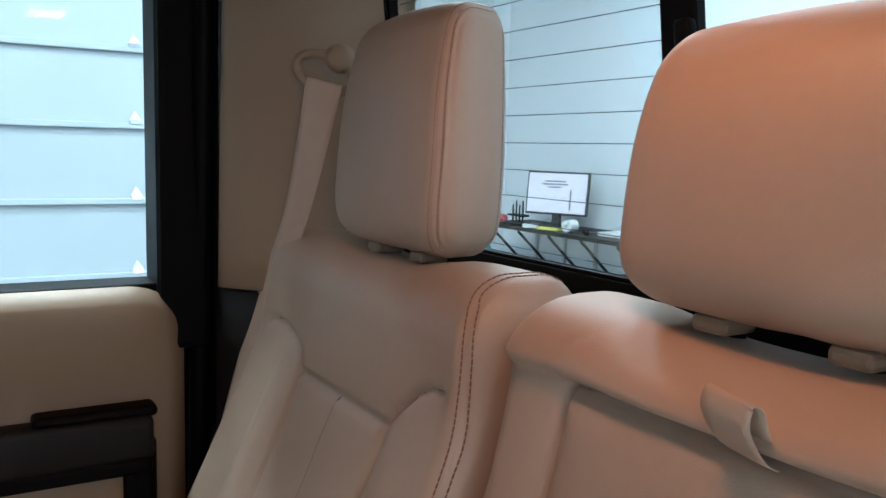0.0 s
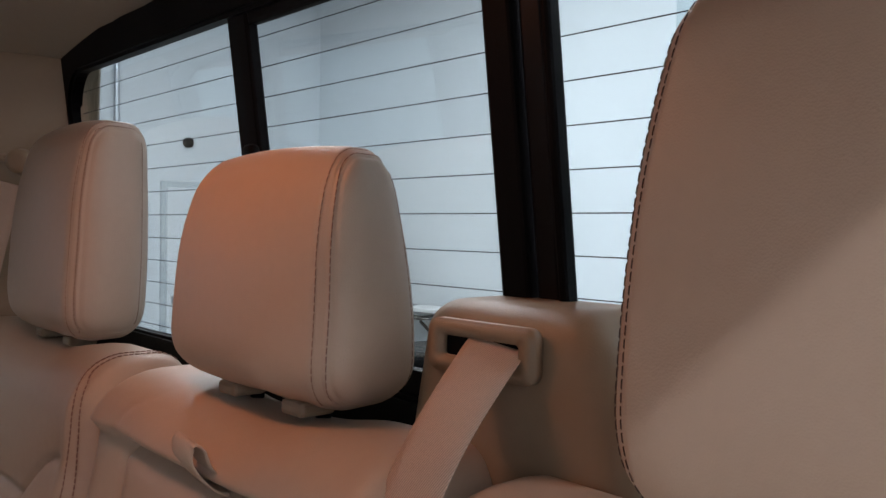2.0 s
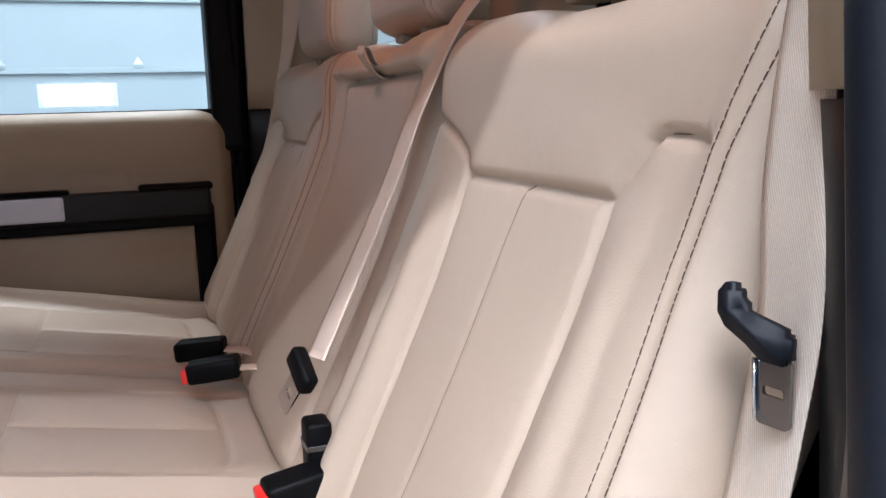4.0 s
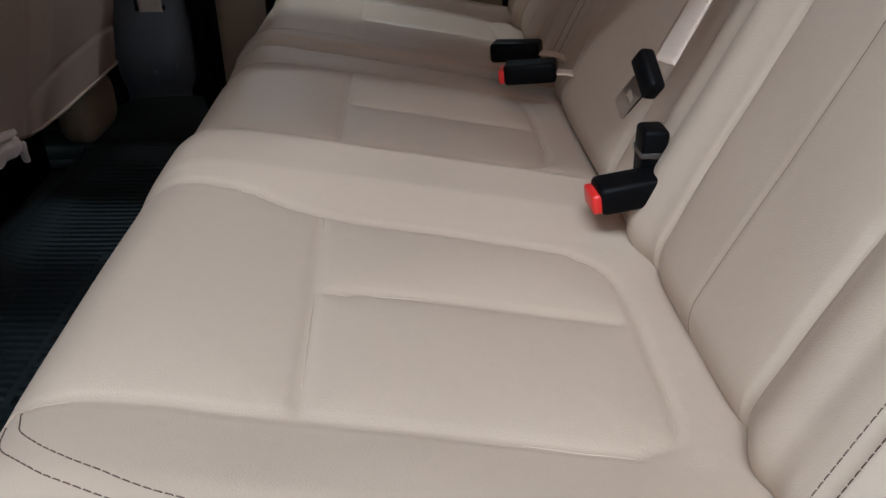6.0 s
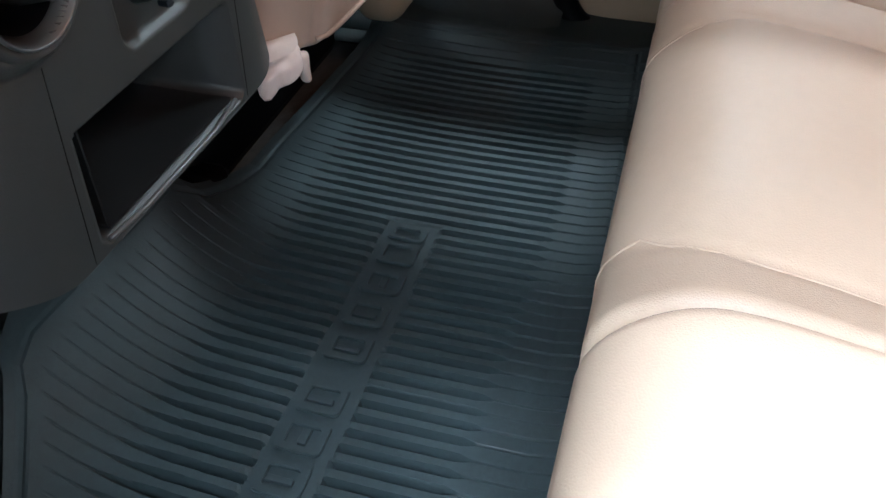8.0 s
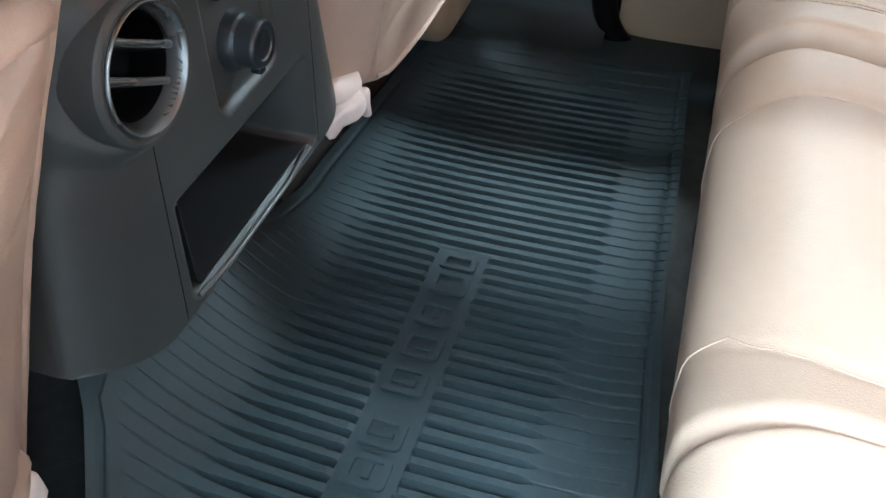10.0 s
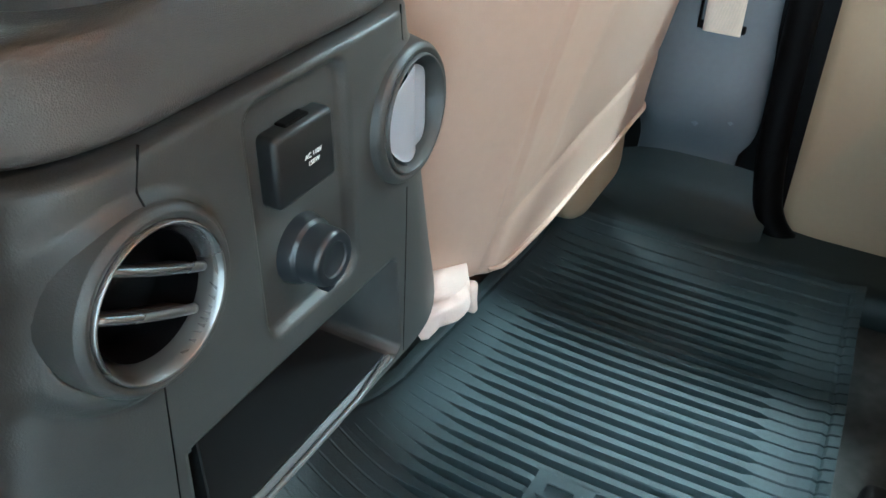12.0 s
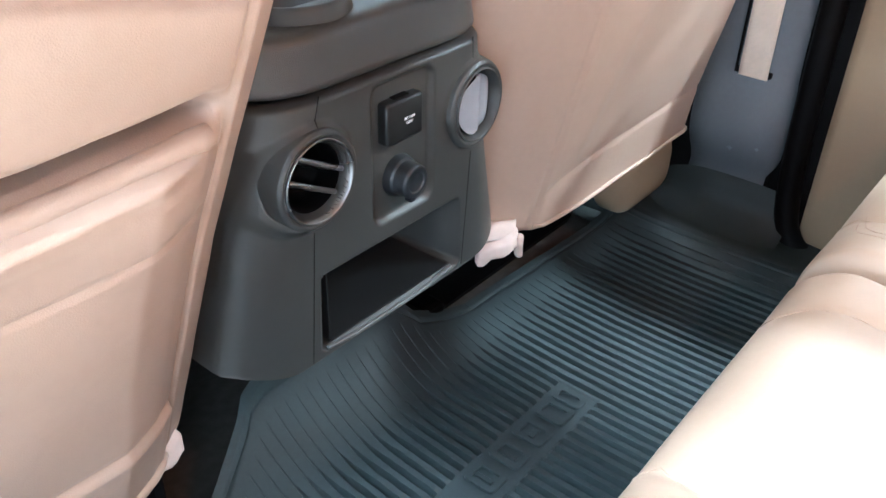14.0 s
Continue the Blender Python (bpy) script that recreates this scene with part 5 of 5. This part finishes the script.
def front_seat(s, label, zs, ys):
    """s: +1 driver, -1 passenger. The back of the backrest faces the rear seats; zs, ys: its slope."""
    seat = thing("front_bucket_chair", label, "car seat", group="front seats")
    z_lo, z_hi = (0.165 if s > 0 else 0.197), 0.86
    h = (0.285, 0.06, (z_hi - z_lo) / 2)
    P, Q = soft_box(h, (0.0034, 0.012, 0.0034))
    cx, UC = (0.454, 0.183) if s > 0 else (-0.450, 0.171)
    pocket_z = lambda u: np.interp(u, [-0.26, -0.05, 0.06, 0.183], [0.577, 0.576, 0.574, 0.582])
    hem_z = lambda u: np.interp(u, [-0.26, -0.10, 0.02, 0.10, 0.140, 0.160, 0.171], [0.288, 0.290, 0.287, 0.281, 0.274, 0.262, 0.240] if s < 0 else [0.292, 0.296, 0.2965, 0.297, 0.298, 0.298, 0.298])
    def to_back(P):
        V, N = rounded(P, h, (0.045, 0.04, 0.03) if s > 0 else (0.045, 0.04, 0.014))
        U, Z = V[:, 0] * (-s), V[:, 2] + (z_lo + z_hi) / 2
        # U runs from the outer side (negative) to the inner side (positive); the crease is the inner rear corner
        w = np.clip(N[:, 1], 0, 1)
        if s > 0:
            U = np.where(U > UC, UC + (U - UC) * 0.62, U)
        off = seam_relief(U, Z, [[(UC, 0.1), (UC, 0.9)]] + ([[(-0.25, 0.695), (0.05, 0.690), (UC, 0.662)]] if s > 0 else []), 0.004 if s < 0 else 0.008, 0.003 if s < 0 else 0.0035, 0.006, 0.03)
        inner_side = U > UC
        off = off + np.where((Z < hem_z(U)) & ~inner_side, 0.007 * np.clip((hem_z(U) - Z) / 0.006, 0, 1) if s > 0 else 0.0012 * np.clip((hem_z(U) - Z) / 0.008, 0, 1) + 0.11 * np.clip(hem_z(U) - Z, 0, 0.08), 0) - (0.002 if s > 0 else 0.001) * np.exp(-((Z - hem_z(U) - 0.003) / 0.004) ** 2) * ~inner_side
        if s > 0:
            pz = pocket_z(U)
            off = off + np.where(~inner_side, (0.021 * np.clip((pz - Z) / 0.005, 0, 1) * np.clip((UC - U) / 0.060, 0, 1) - 0.060 * np.exp(-((Z - pz - 0.015) / 0.009) ** 2) - 0.003 * np.exp(-((Z - pz + 0.058) / 0.003) ** 2)) * np.clip((UC - U) / 0.022, 0, 1), 0)
            off = off + (0.0012 * np.sin(Z * 55 + U * 22) + 0.0014 * np.sin(Z * 23 - U * 31)) * ((Z < pz - 0.02) & (Z > 0.27)) * np.clip((UC - U) / 0.05, 0, 1)
        else:
            off = off + 0.004 * np.exp(-((U - UC + 0.045 + 0.25 * (Z - 0.30)) / 0.022) ** 2) * np.clip((Z - 0.27) / 0.05, 0, 1) * ~inner_side
            off = off + 0.0009 * np.sin(U * 24 + Z * 9) * np.exp(-((Z - 0.48) / 0.13) ** 2) * ~inner_side
        chamfer = 0.85 * np.clip(U - UC, 0, 1) * np.clip((V[:, 1] + h[1]) / (2 * h[1]), 0, 1)
        padded = 0.13 * np.clip(-V[:, 1] / h[1], 0, 1)
        return np.stack([cx - s * U, V[:, 1] - h[1] - padded + np.interp(Z, zs, ys) + off * w - chamfer, Z], 1), N
    V, N = to_back(P)
    bk = mesh_part("backrest", V, Q, LEATHER_FRONT, seat, "tan leather seat back with a stretched cover")
    us = np.linspace(-0.265, UC - 0.001, 40)
    pp, nn = to_back(np.stack([us * (-s), np.full(40, h[1]), np.full(40, (0.212 if s > 0 else 0.2125) - (z_lo + z_hi) / 2)], 1))
    part("piping", add_geo(bmesh.new(), tube([tuple(p) for p in pp + (0, 0.002, 0)], 0.0045 if s > 0 else 0.0028, 8)), LEATHER_FRONT, bk, "tan leather piping", True)
    if s > 0:
        us = np.linspace(-0.265, UC - 0.016, 40)
        pp, nn = to_back(np.stack([us * (-s), np.full(40, h[1]), pocket_z(us) - (z_lo + z_hi) / 2], 1))
        part("pocket_hem", add_geo(bmesh.new(), tube([tuple(p) for p in pp + (0, 0.002, 0.000)], 0.0078, 12)), LEATHER_FRONT, bk, "rolled pocket hem", True)
    y_mid, y_bottom = float(np.interp(0.86, zs, ys)), float(np.interp(0.21, zs, ys))
    hh = (0.14, 0.055, 0.10)
    P, Q = soft_box(hh, (0.01, 0.01, 0.01))
    V, N = rounded(P, hh, (0.045, 0.045, 0.045))
    mesh_part("headrest", V + (cx, y_mid - 0.04, 0.975), Q, LEATHER_FRONT, seat, "tan leather headrest")
    hc = (0.25, 0.26, 0.08)
    P, Q = soft_box(hc, (0.02, 0.02, 0.02))
    V, N = rounded(P, hc, (0.06, 0.06, 0.05))
    mesh_part("cushion", V + (cx, y_bottom - 0.36, 0.29), Q, LEATHER_FRONT, seat)
    part("base", block(cx - 0.22, cx + 0.22, y_bottom - 0.5, y_bottom - (0.075 if s > 0 else 0.15), -0.012, 0.24, 0.02), BLACK, seat)
    cover_end(seat, s, y_bottom)
    hb = (0.090, 0.04, 0.060)
    P, Q = soft_box(hb, (0.006, 0.006, 0.006))
    V, N = rounded(P, hb, (0.045, 0.03, 0.045))
    mesh_part("side_shield", V + (s * (0.645 if s > 0 else 0.670), y_bottom - 0.055, 0.132), Q, TAN_PLASTIC, seat, "beige plastic side shield")
    return seat


front_seat(-1, "tan leather front passenger seat with a bunched cover end", [0.15, 0.215, 0.52, 0.90], [-0.282, -0.268, -0.198, -0.12])
front_seat(1, "tan leather driver seat with a map pocket on its back", [0.15, 0.20, 0.305, 0.447, 0.573, 0.655, 0.90], [-0.325, -0.298, -0.255, -0.199, -0.140, -0.102, -0.02])

# ---- garage round the truck ----
GZ0, GZ1 = -0.80, 3.30
for nm, bounds, mat, lab, cat in (
    ("ground", (-6.8, 6.3, -7.3, 5.4, GZ0 - 0.1, GZ0), CONCRETE, "grey sealed concrete garage floor", "garage floor"),
    ("garage_ceiling", (-6.8, 6.3, -7.3, 5.4, GZ1, GZ1 + 0.1), CEILING_WHITE, "white panelled garage ceiling", "garage ceiling"),
    ("wall_west", (-5.50, -5.36, -7.2, 2.30, GZ0, GZ1), WHITE_PAINT, "white painted garage wall", "wall"),
    ("wall_recess", (-6.8, -5.50, 2.16, 2.30, GZ0, GZ1), WHITE_PAINT, "white painted return wall of a recess", "wall"),
    ("wall_recess_end", (-6.8, -6.62, 2.30, 5.2, GZ0, GZ1), WHITE_PAINT, "white painted end wall of a recess", "wall"),
    ("wall_east", (6.1, 6.3, -7.2, 5.2, GZ0, GZ1), WHITE_PAINT, "white painted garage wall", "wall"),
    ("wall_south", (-6.8, 6.3, 5.20, 5.4, GZ0, GZ1), WHITE_PAINT, "white painted garage wall behind the truck", "wall"),
    ("wall_north", (-5.36, 6.1, -7.2, -7.0, GZ0, GZ1), WHITE_PAINT, "white painted garage wall ahead of the truck", "wall"),
):
    tagged(part(nm, block(*bounds), mat), lab, cat, kind="structure")
# one unseen fixture over each tube, the added fill tube included
for lx, ly, _ in TUBES:
    lamp = thing("ceiling_light", "unseen long white ceiling light fixture", "ceiling light", group="garage lights")
    part("housing", block(lx - 0.12, lx + 0.12, ly - 1.15, ly + 1.15, 3.22, 3.30, 0.02), WHITE_PLASTIC, lamp)
    part("diffuser", block(lx - 0.10, lx + 0.10, ly - 1.12, ly + 1.12, 3.19, 3.222, 0.01), TUBE, lamp)
# sectional overhead door in the wall facing the passenger side
od = thing("garage_door", "white sectional overhead door with stepped joints and hinges", "garage door", "structure")
SEC = 0.472
for k in range(8):
    z1 = -0.446 + SEC * k
    z0 = max(GZ0 + 0.01, z1 - SEC)
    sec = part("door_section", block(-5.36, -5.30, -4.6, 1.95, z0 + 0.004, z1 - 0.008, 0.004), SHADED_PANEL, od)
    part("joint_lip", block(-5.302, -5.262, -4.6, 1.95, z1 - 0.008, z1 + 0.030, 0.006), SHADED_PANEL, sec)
    for y in 1.42 - 0.86 * np.arange(7):
        bm = add_geo(bmesh.new(), ([(-5.255, y - 0.03, z1 + 0.022), (-5.255, y + 0.03, z1 + 0.022), (-5.275, y + 0.034, z1 + 0.05), (-5.275, y - 0.034, z1 + 0.05), (-5.295, y, z1 + 0.105), (-5.30, y - 0.03, z1 + 0.022), (-5.30, y + 0.03, z1 + 0.022)],
                                   [(0, 1, 2, 3), (3, 2, 4), (0, 3, 4, 5), (1, 6, 4, 2), (0, 5, 6, 1)]))
        part("hinge", bm, METAL_GREY, sec, "small steel hinge")
win = part("window", block(-5.312, -5.296, -0.10, 0.41, 0.735, 0.900, 0.01), WHITE_PLASTIC, od)
part("pane", block(-5.298, -5.290, -0.062, 0.37, 0.751, 0.885, 0.004), DAY_PANE, win, "small daylit pane")
tagged(part("door_track", block(-5.34, -5.24, 2.02, 2.10, GZ0, GZ1 - 0.1, 0.01), METAL_GREY), "galvanised upright door track", "door track", kind="structure")
rack = thing("wall_bracket", "grey steel wall brackets beside the door track", "bracket")
for z in (0.95, 1.45, 1.95):
    part("arm", block(-5.36, -5.05, 2.20, 2.28, z, z + 0.05, 0.006), METAL_GREY, rack)
for y in (2.9, 3.15):
    tagged(part("conduit", add_geo(bmesh.new(), tube([(-6.58, y, GZ0), (-6.58, y, GZ1)], 0.025, 10)), METAL_GREY), "grey upright conduit on the wall", "conduit", kind="structure")

# man door with closer
md = thing("side_door", "white flush door with a closer arm at its head", "door")
part("door_frame", block(-6.625, -6.60, 3.55, 4.36, GZ0, 1.29, 0.006), WHITE_PANEL, md)
part("leaf", block(-6.605, -6.585, 3.60, 4.30, GZ0 + 0.01, 1.235, 0.005), WHITE_PAINT, md)
part("closer", block(-6.588, -6.53, 3.90, 4.14, 1.13, 1.20, 0.008), METAL_GREY, md)
part("closer_arm", add_geo(bmesh.new(), tube([(-6.55, 3.94, 1.2), (-6.48, 4.02, 1.24), (-6.60, 4.14, 1.27)], 0.008, 6)), METAL_GREY, md)
part("push_bar", block(-6.588, -6.54, 3.64, 4.26, 0.20, 0.27, 0.01), METAL_GREY, md)
tagged(part("wall_dial", lathe([(0.0, -0.02), (0.045, -0.02), (0.045, 0.02)], 20), BLACK, None, "", True), "small round dark fitting on the wall", "wall fitting").matrix_world = pose(-6.60, 3.80, 1.64, 0, 0, 90)

# desk with a computer
desk = thing("desk", "dark narrow desk on steel brackets against the white wall", "desk")
DX, DY, DZ = -5.25, 4.85, 0.24
part("top", block(-6.15, -4.30, 4.60, 5.19, DZ - 0.035, DZ, 0.005), GREY_TRIM, desk)
for k in range(5):
    x = -6.05 + 0.42 * k
    b = part("bracket", block(x - 0.012, x + 0.012, 5.17, 5.198, DZ - 0.55, DZ - 0.035), METAL_GREY, desk)
    part("brace", add_geo(bmesh.new(), tube([(x, 5.18, DZ - 0.52), (x, 4.66, DZ - 0.05)], 0.012, 6)), BLACK, b)
mon = thing("monitor", "black framed monitor showing a pale document", "monitor")
m = pose(-5.38, 4.87, 0.535, -6, 0, 22)
for nm, bm, mat in (("case", block(-0.30, 0.30, 0, 0.03, -0.185, 0.185, 0.008), SCREEN_FRAME), ("screen", block(-0.282, 0.282, -0.004, 0.001, -0.168, 0.168), SCREEN), ("neck", block(-0.04, 0.04, 0.02, 0.05, -0.28, -0.1, 0.004), SCREEN_FRAME), ("foot", block(-0.14, 0.14, -0.08, 0.12, -0.295, -0.28, 0.005), SCREEN_FRAME)):
    part(nm, bm, mat, mon).matrix_local = m
for k, (w, z) in enumerate(((0.10, 0.10), (0.12, 0.075), (0.06, 0.05))):
    part("text_bar", block(-w - 0.02, w - 0.02, -0.0065, -0.0042, z - 0.006, z + 0.006), GLASS_PRINT, mon).matrix_local = m
part("text_bar", block(0.13, 0.145, -0.0065, -0.0042, -0.14, 0.03), GLASS_PRINT, mon).matrix_local = m


def desk_item(name, bm, mat, label, category, x, y, rz=0):
    ob = tagged(part(name, bm, mat, None, "", False), label, category)
    ob.matrix_world = pose(x, y, DZ + 0.001, 0, 0, rz)
    return ob


desk_item("note_pad", block(-0.10, 0.10, -0.04, 0.04, 0, 0.02, 0.003), YELLOW, "yellow note pad lying on the desk", "note pad", -5.22, 4.68, 20)
desk_item("paper_roll", moved(lathe([(0.015, -0.05), (0.05, -0.05), (0.05, 0.05), (0.015, 0.05), (0.015, -0.05)], 20), 0, 0, 0.051), WHITE_PLASTIC, "white paper roll standing on the desk", "paper roll", -5.0, 4.72, 10)
desk_item("stapler", block(-0.07, 0.07, -0.02, 0.02, 0, 0.05, 0.015), BLACK, "black stapler lying on the desk", "stapler", -4.78, 4.70, -30)
desk_item("paper_stack", block(-0.17, 0.17, -0.13, 0.13, 0, 0.03, 0.004), WHITE_PLASTIC, "white paper stack on the desk", "paper", -4.55, 4.9, 5)
desk_item("keyboard", block(-0.2, 0.2, -0.07, 0.07, 0, 0.02, 0.004), BLACK, "black keyboard on the desk", "keyboard", -5.62, 4.70, 8)
desk_item("card_box", block(-0.06, 0.06, -0.05, 0.05, 0, 0.03, 0.003), WHITE_PLASTIC, "small white box on the desk", "box", -5.45, 4.66, 40)
desk_item("cleaning_cloth", block(-0.1, 0.1, -0.05, 0.05, 0, 0.07, 0.03), PINK, "pink cleaning cloth on the desk", "cloth", -6.05, 4.72, 25)
org = thing("desk_organiser", "black wire desk organiser with pens", "desk organiser")
for k in range(4):
    part("upright", add_geo(bmesh.new(), tube([(-5.98 + 0.05 * k, 4.85, DZ), (-5.98 + 0.05 * k, 4.85, DZ + 0.16 + 0.04 * (k % 2))], 0.008, 6)), BLACK, org)
part("tray", block(-6.0, -5.80, 4.80, 4.90, DZ + 0.06, DZ + 0.075), BLACK, org)
# cleaning bottles on a low bench under the desk end
bench = thing("low_bench", "white low bench holding cleaning bottles", "bench")
part("top", block(-6.35, -5.55, 4.45, 4.85, -0.36, -0.30, 0.01), WHITE_PLASTIC, bench)
for x in (-6.30, -5.60):
    part("leg", block(x - 0.02, x + 0.02, 4.47, 4.83, GZ0, -0.36, 0.004), WHITE_PLASTIC, bench)


def bottle(x, y, z, r, hgt, mat, cap_mat, label):
    b = thing("spray_bottle", label, "bottle", group="cleaning bottles")
    body = lathe([(0.0, 0.0), (r, 0.0), (r, hgt * 0.6), (r * 0.35, hgt * 0.75), (r * 0.3, hgt * 0.85)], 18)
    body.transform(Matrix.Rotation(radians(90), 4, "X"))
    bt = part("body", body, mat, b, "", True)
    bt.matrix_local = pose(x, y, z)
    hd = part("trigger", block(-0.02, 0.05, -0.015, 0.015, hgt * 0.85, hgt, 0.006), cap_mat, b)
    hd.matrix_local = pose(x, y, z)
    return b


bottle(-6.22, 4.60, -0.30, 0.045, 0.34, WHITE_PLASTIC, PINK, "clear spray bottle with a red trigger on the bench")
bottle(-6.10, 4.68, -0.30, 0.05, 0.38, TEAL, WHITE_PLASTIC, "teal spray bottle standing on the bench")
bottle(-6.02, 4.55, -0.30, 0.065, 0.26, GREEN, GREEN, "bright green bottle standing on the bench")
bottle(-5.88, 4.55, -0.30, 0.065, 0.18, ORANGE, ORANGE, "short orange bottle standing on the bench")
bottle(-5.76, 4.60, -0.30, 0.045, 0.28, PINK, WHITE_PLASTIC, "pale pink bottle standing on the bench")

# second sectional door behind the truck
rd = thing("garage_door", "white ribbed sectional overhead door with a frosted window", "garage door", "structure")
for k in range(8):
    z0 = GZ0 + 0.02 + 0.50 * k
    sec = part("door_section", block(-2.25, 2.15, 5.13, 5.20, z0, z0 + 0.49, 0.004), WHITE_PANEL, rd)
    for j in range(1, 5):
        part("rib", block(-2.24, 2.14, 5.1285, 5.132, z0 + 0.1 * j - 0.008, z0 + 0.1 * j + 0.002, 0.002), WHITE_PANEL, sec)
for wx in (-1.38, 0.0, 1.38):
    wf = part("window", block(wx - 0.50, wx + 0.50, 5.10, 5.125, 0.49, 0.83, 0.01), WHITE_PANEL, rd)
    part("pane", block(wx - 0.46, wx + 0.46, 5.094, 5.105, 0.53, 0.80, 0.004), FROST, wf, "frosted pane")
for wx in (-2.34, 2.24):
    tagged(part("door_track", block(wx - 0.08, wx + 0.08, 5.06, 5.20, GZ0, GZ1 - 0.05, 0.01), PALE_TRACK), "pale painted upright door track", "door track", kind="structure")

# ---- the truck's load bed behind the cab ----
bed = thing("truck_bed", "black lined pickup load bed with a closed tailgate", "truck bed")
for s in (-1, 1):
    part("side_wall", block(*sorted((s * 0.84, s * 0.98)), 1.06, 3.15, -0.10, 0.575, 0.01), BLACK, bed)
    part("rail_cap", block(*sorted((s * 0.82, s * 1.00)), 1.06, 3.15, 0.575, 0.628, 0.012), BLACK, bed, "black rail cap")
part("tailgate", block(-0.80, 0.80, 3.06, 3.16, -0.10, 0.585, 0.01), BLACK, bed)
part("tailgate_cap", block(-0.80, 0.80, 3.05, 3.17, 0.585, 0.620, 0.01), GREY_TRIM, bed)
part("bed_floor", block(-0.82, 0.82, 1.06, 3.06, -0.14, -0.10), BLACK, bed)
part("front_wall", block(-0.82, 0.82, 1.02, 1.06, -0.14, 0.60, 0.01), BLACK, bed)
for z, x0, x1 in ((0.50, -0.66, 0.2), (0.36, -0.40, 0.1), (0.24, -0.55, 0.2)):
    part("step_bar", add_geo(bmesh.new(), tube([(x0, 3.03, z), (x0 + 0.05, 3.02, z - 0.02), (x1, 3.02, z - 0.02)], 0.012, 8)), CHROME, bed, "polished steel bar")
for k in range(9):
    part("chain_link", add_geo(bmesh.new(), tube([(-0.78 + 0.004 * (k % 2) + 0.01 * k * 0.5 + 0.012 * math.cos(a), 3.0 - 0.02 * k * 0.3, 0.50 - 0.03 * k + 0.018 * math.sin(a)) for a in np.linspace(0, 6.283, 10, endpoint=False)], 0.004, 5, True)), CHROME, bed, "bright chain link")
tagged(part("rear_cab_skin", block(-0.93, 0.93, 0.955, 0.985, -0.35, 0.74, 0.01), BODY_PAINT), "black painted back panel of the cab", "body panel", kind="structure")
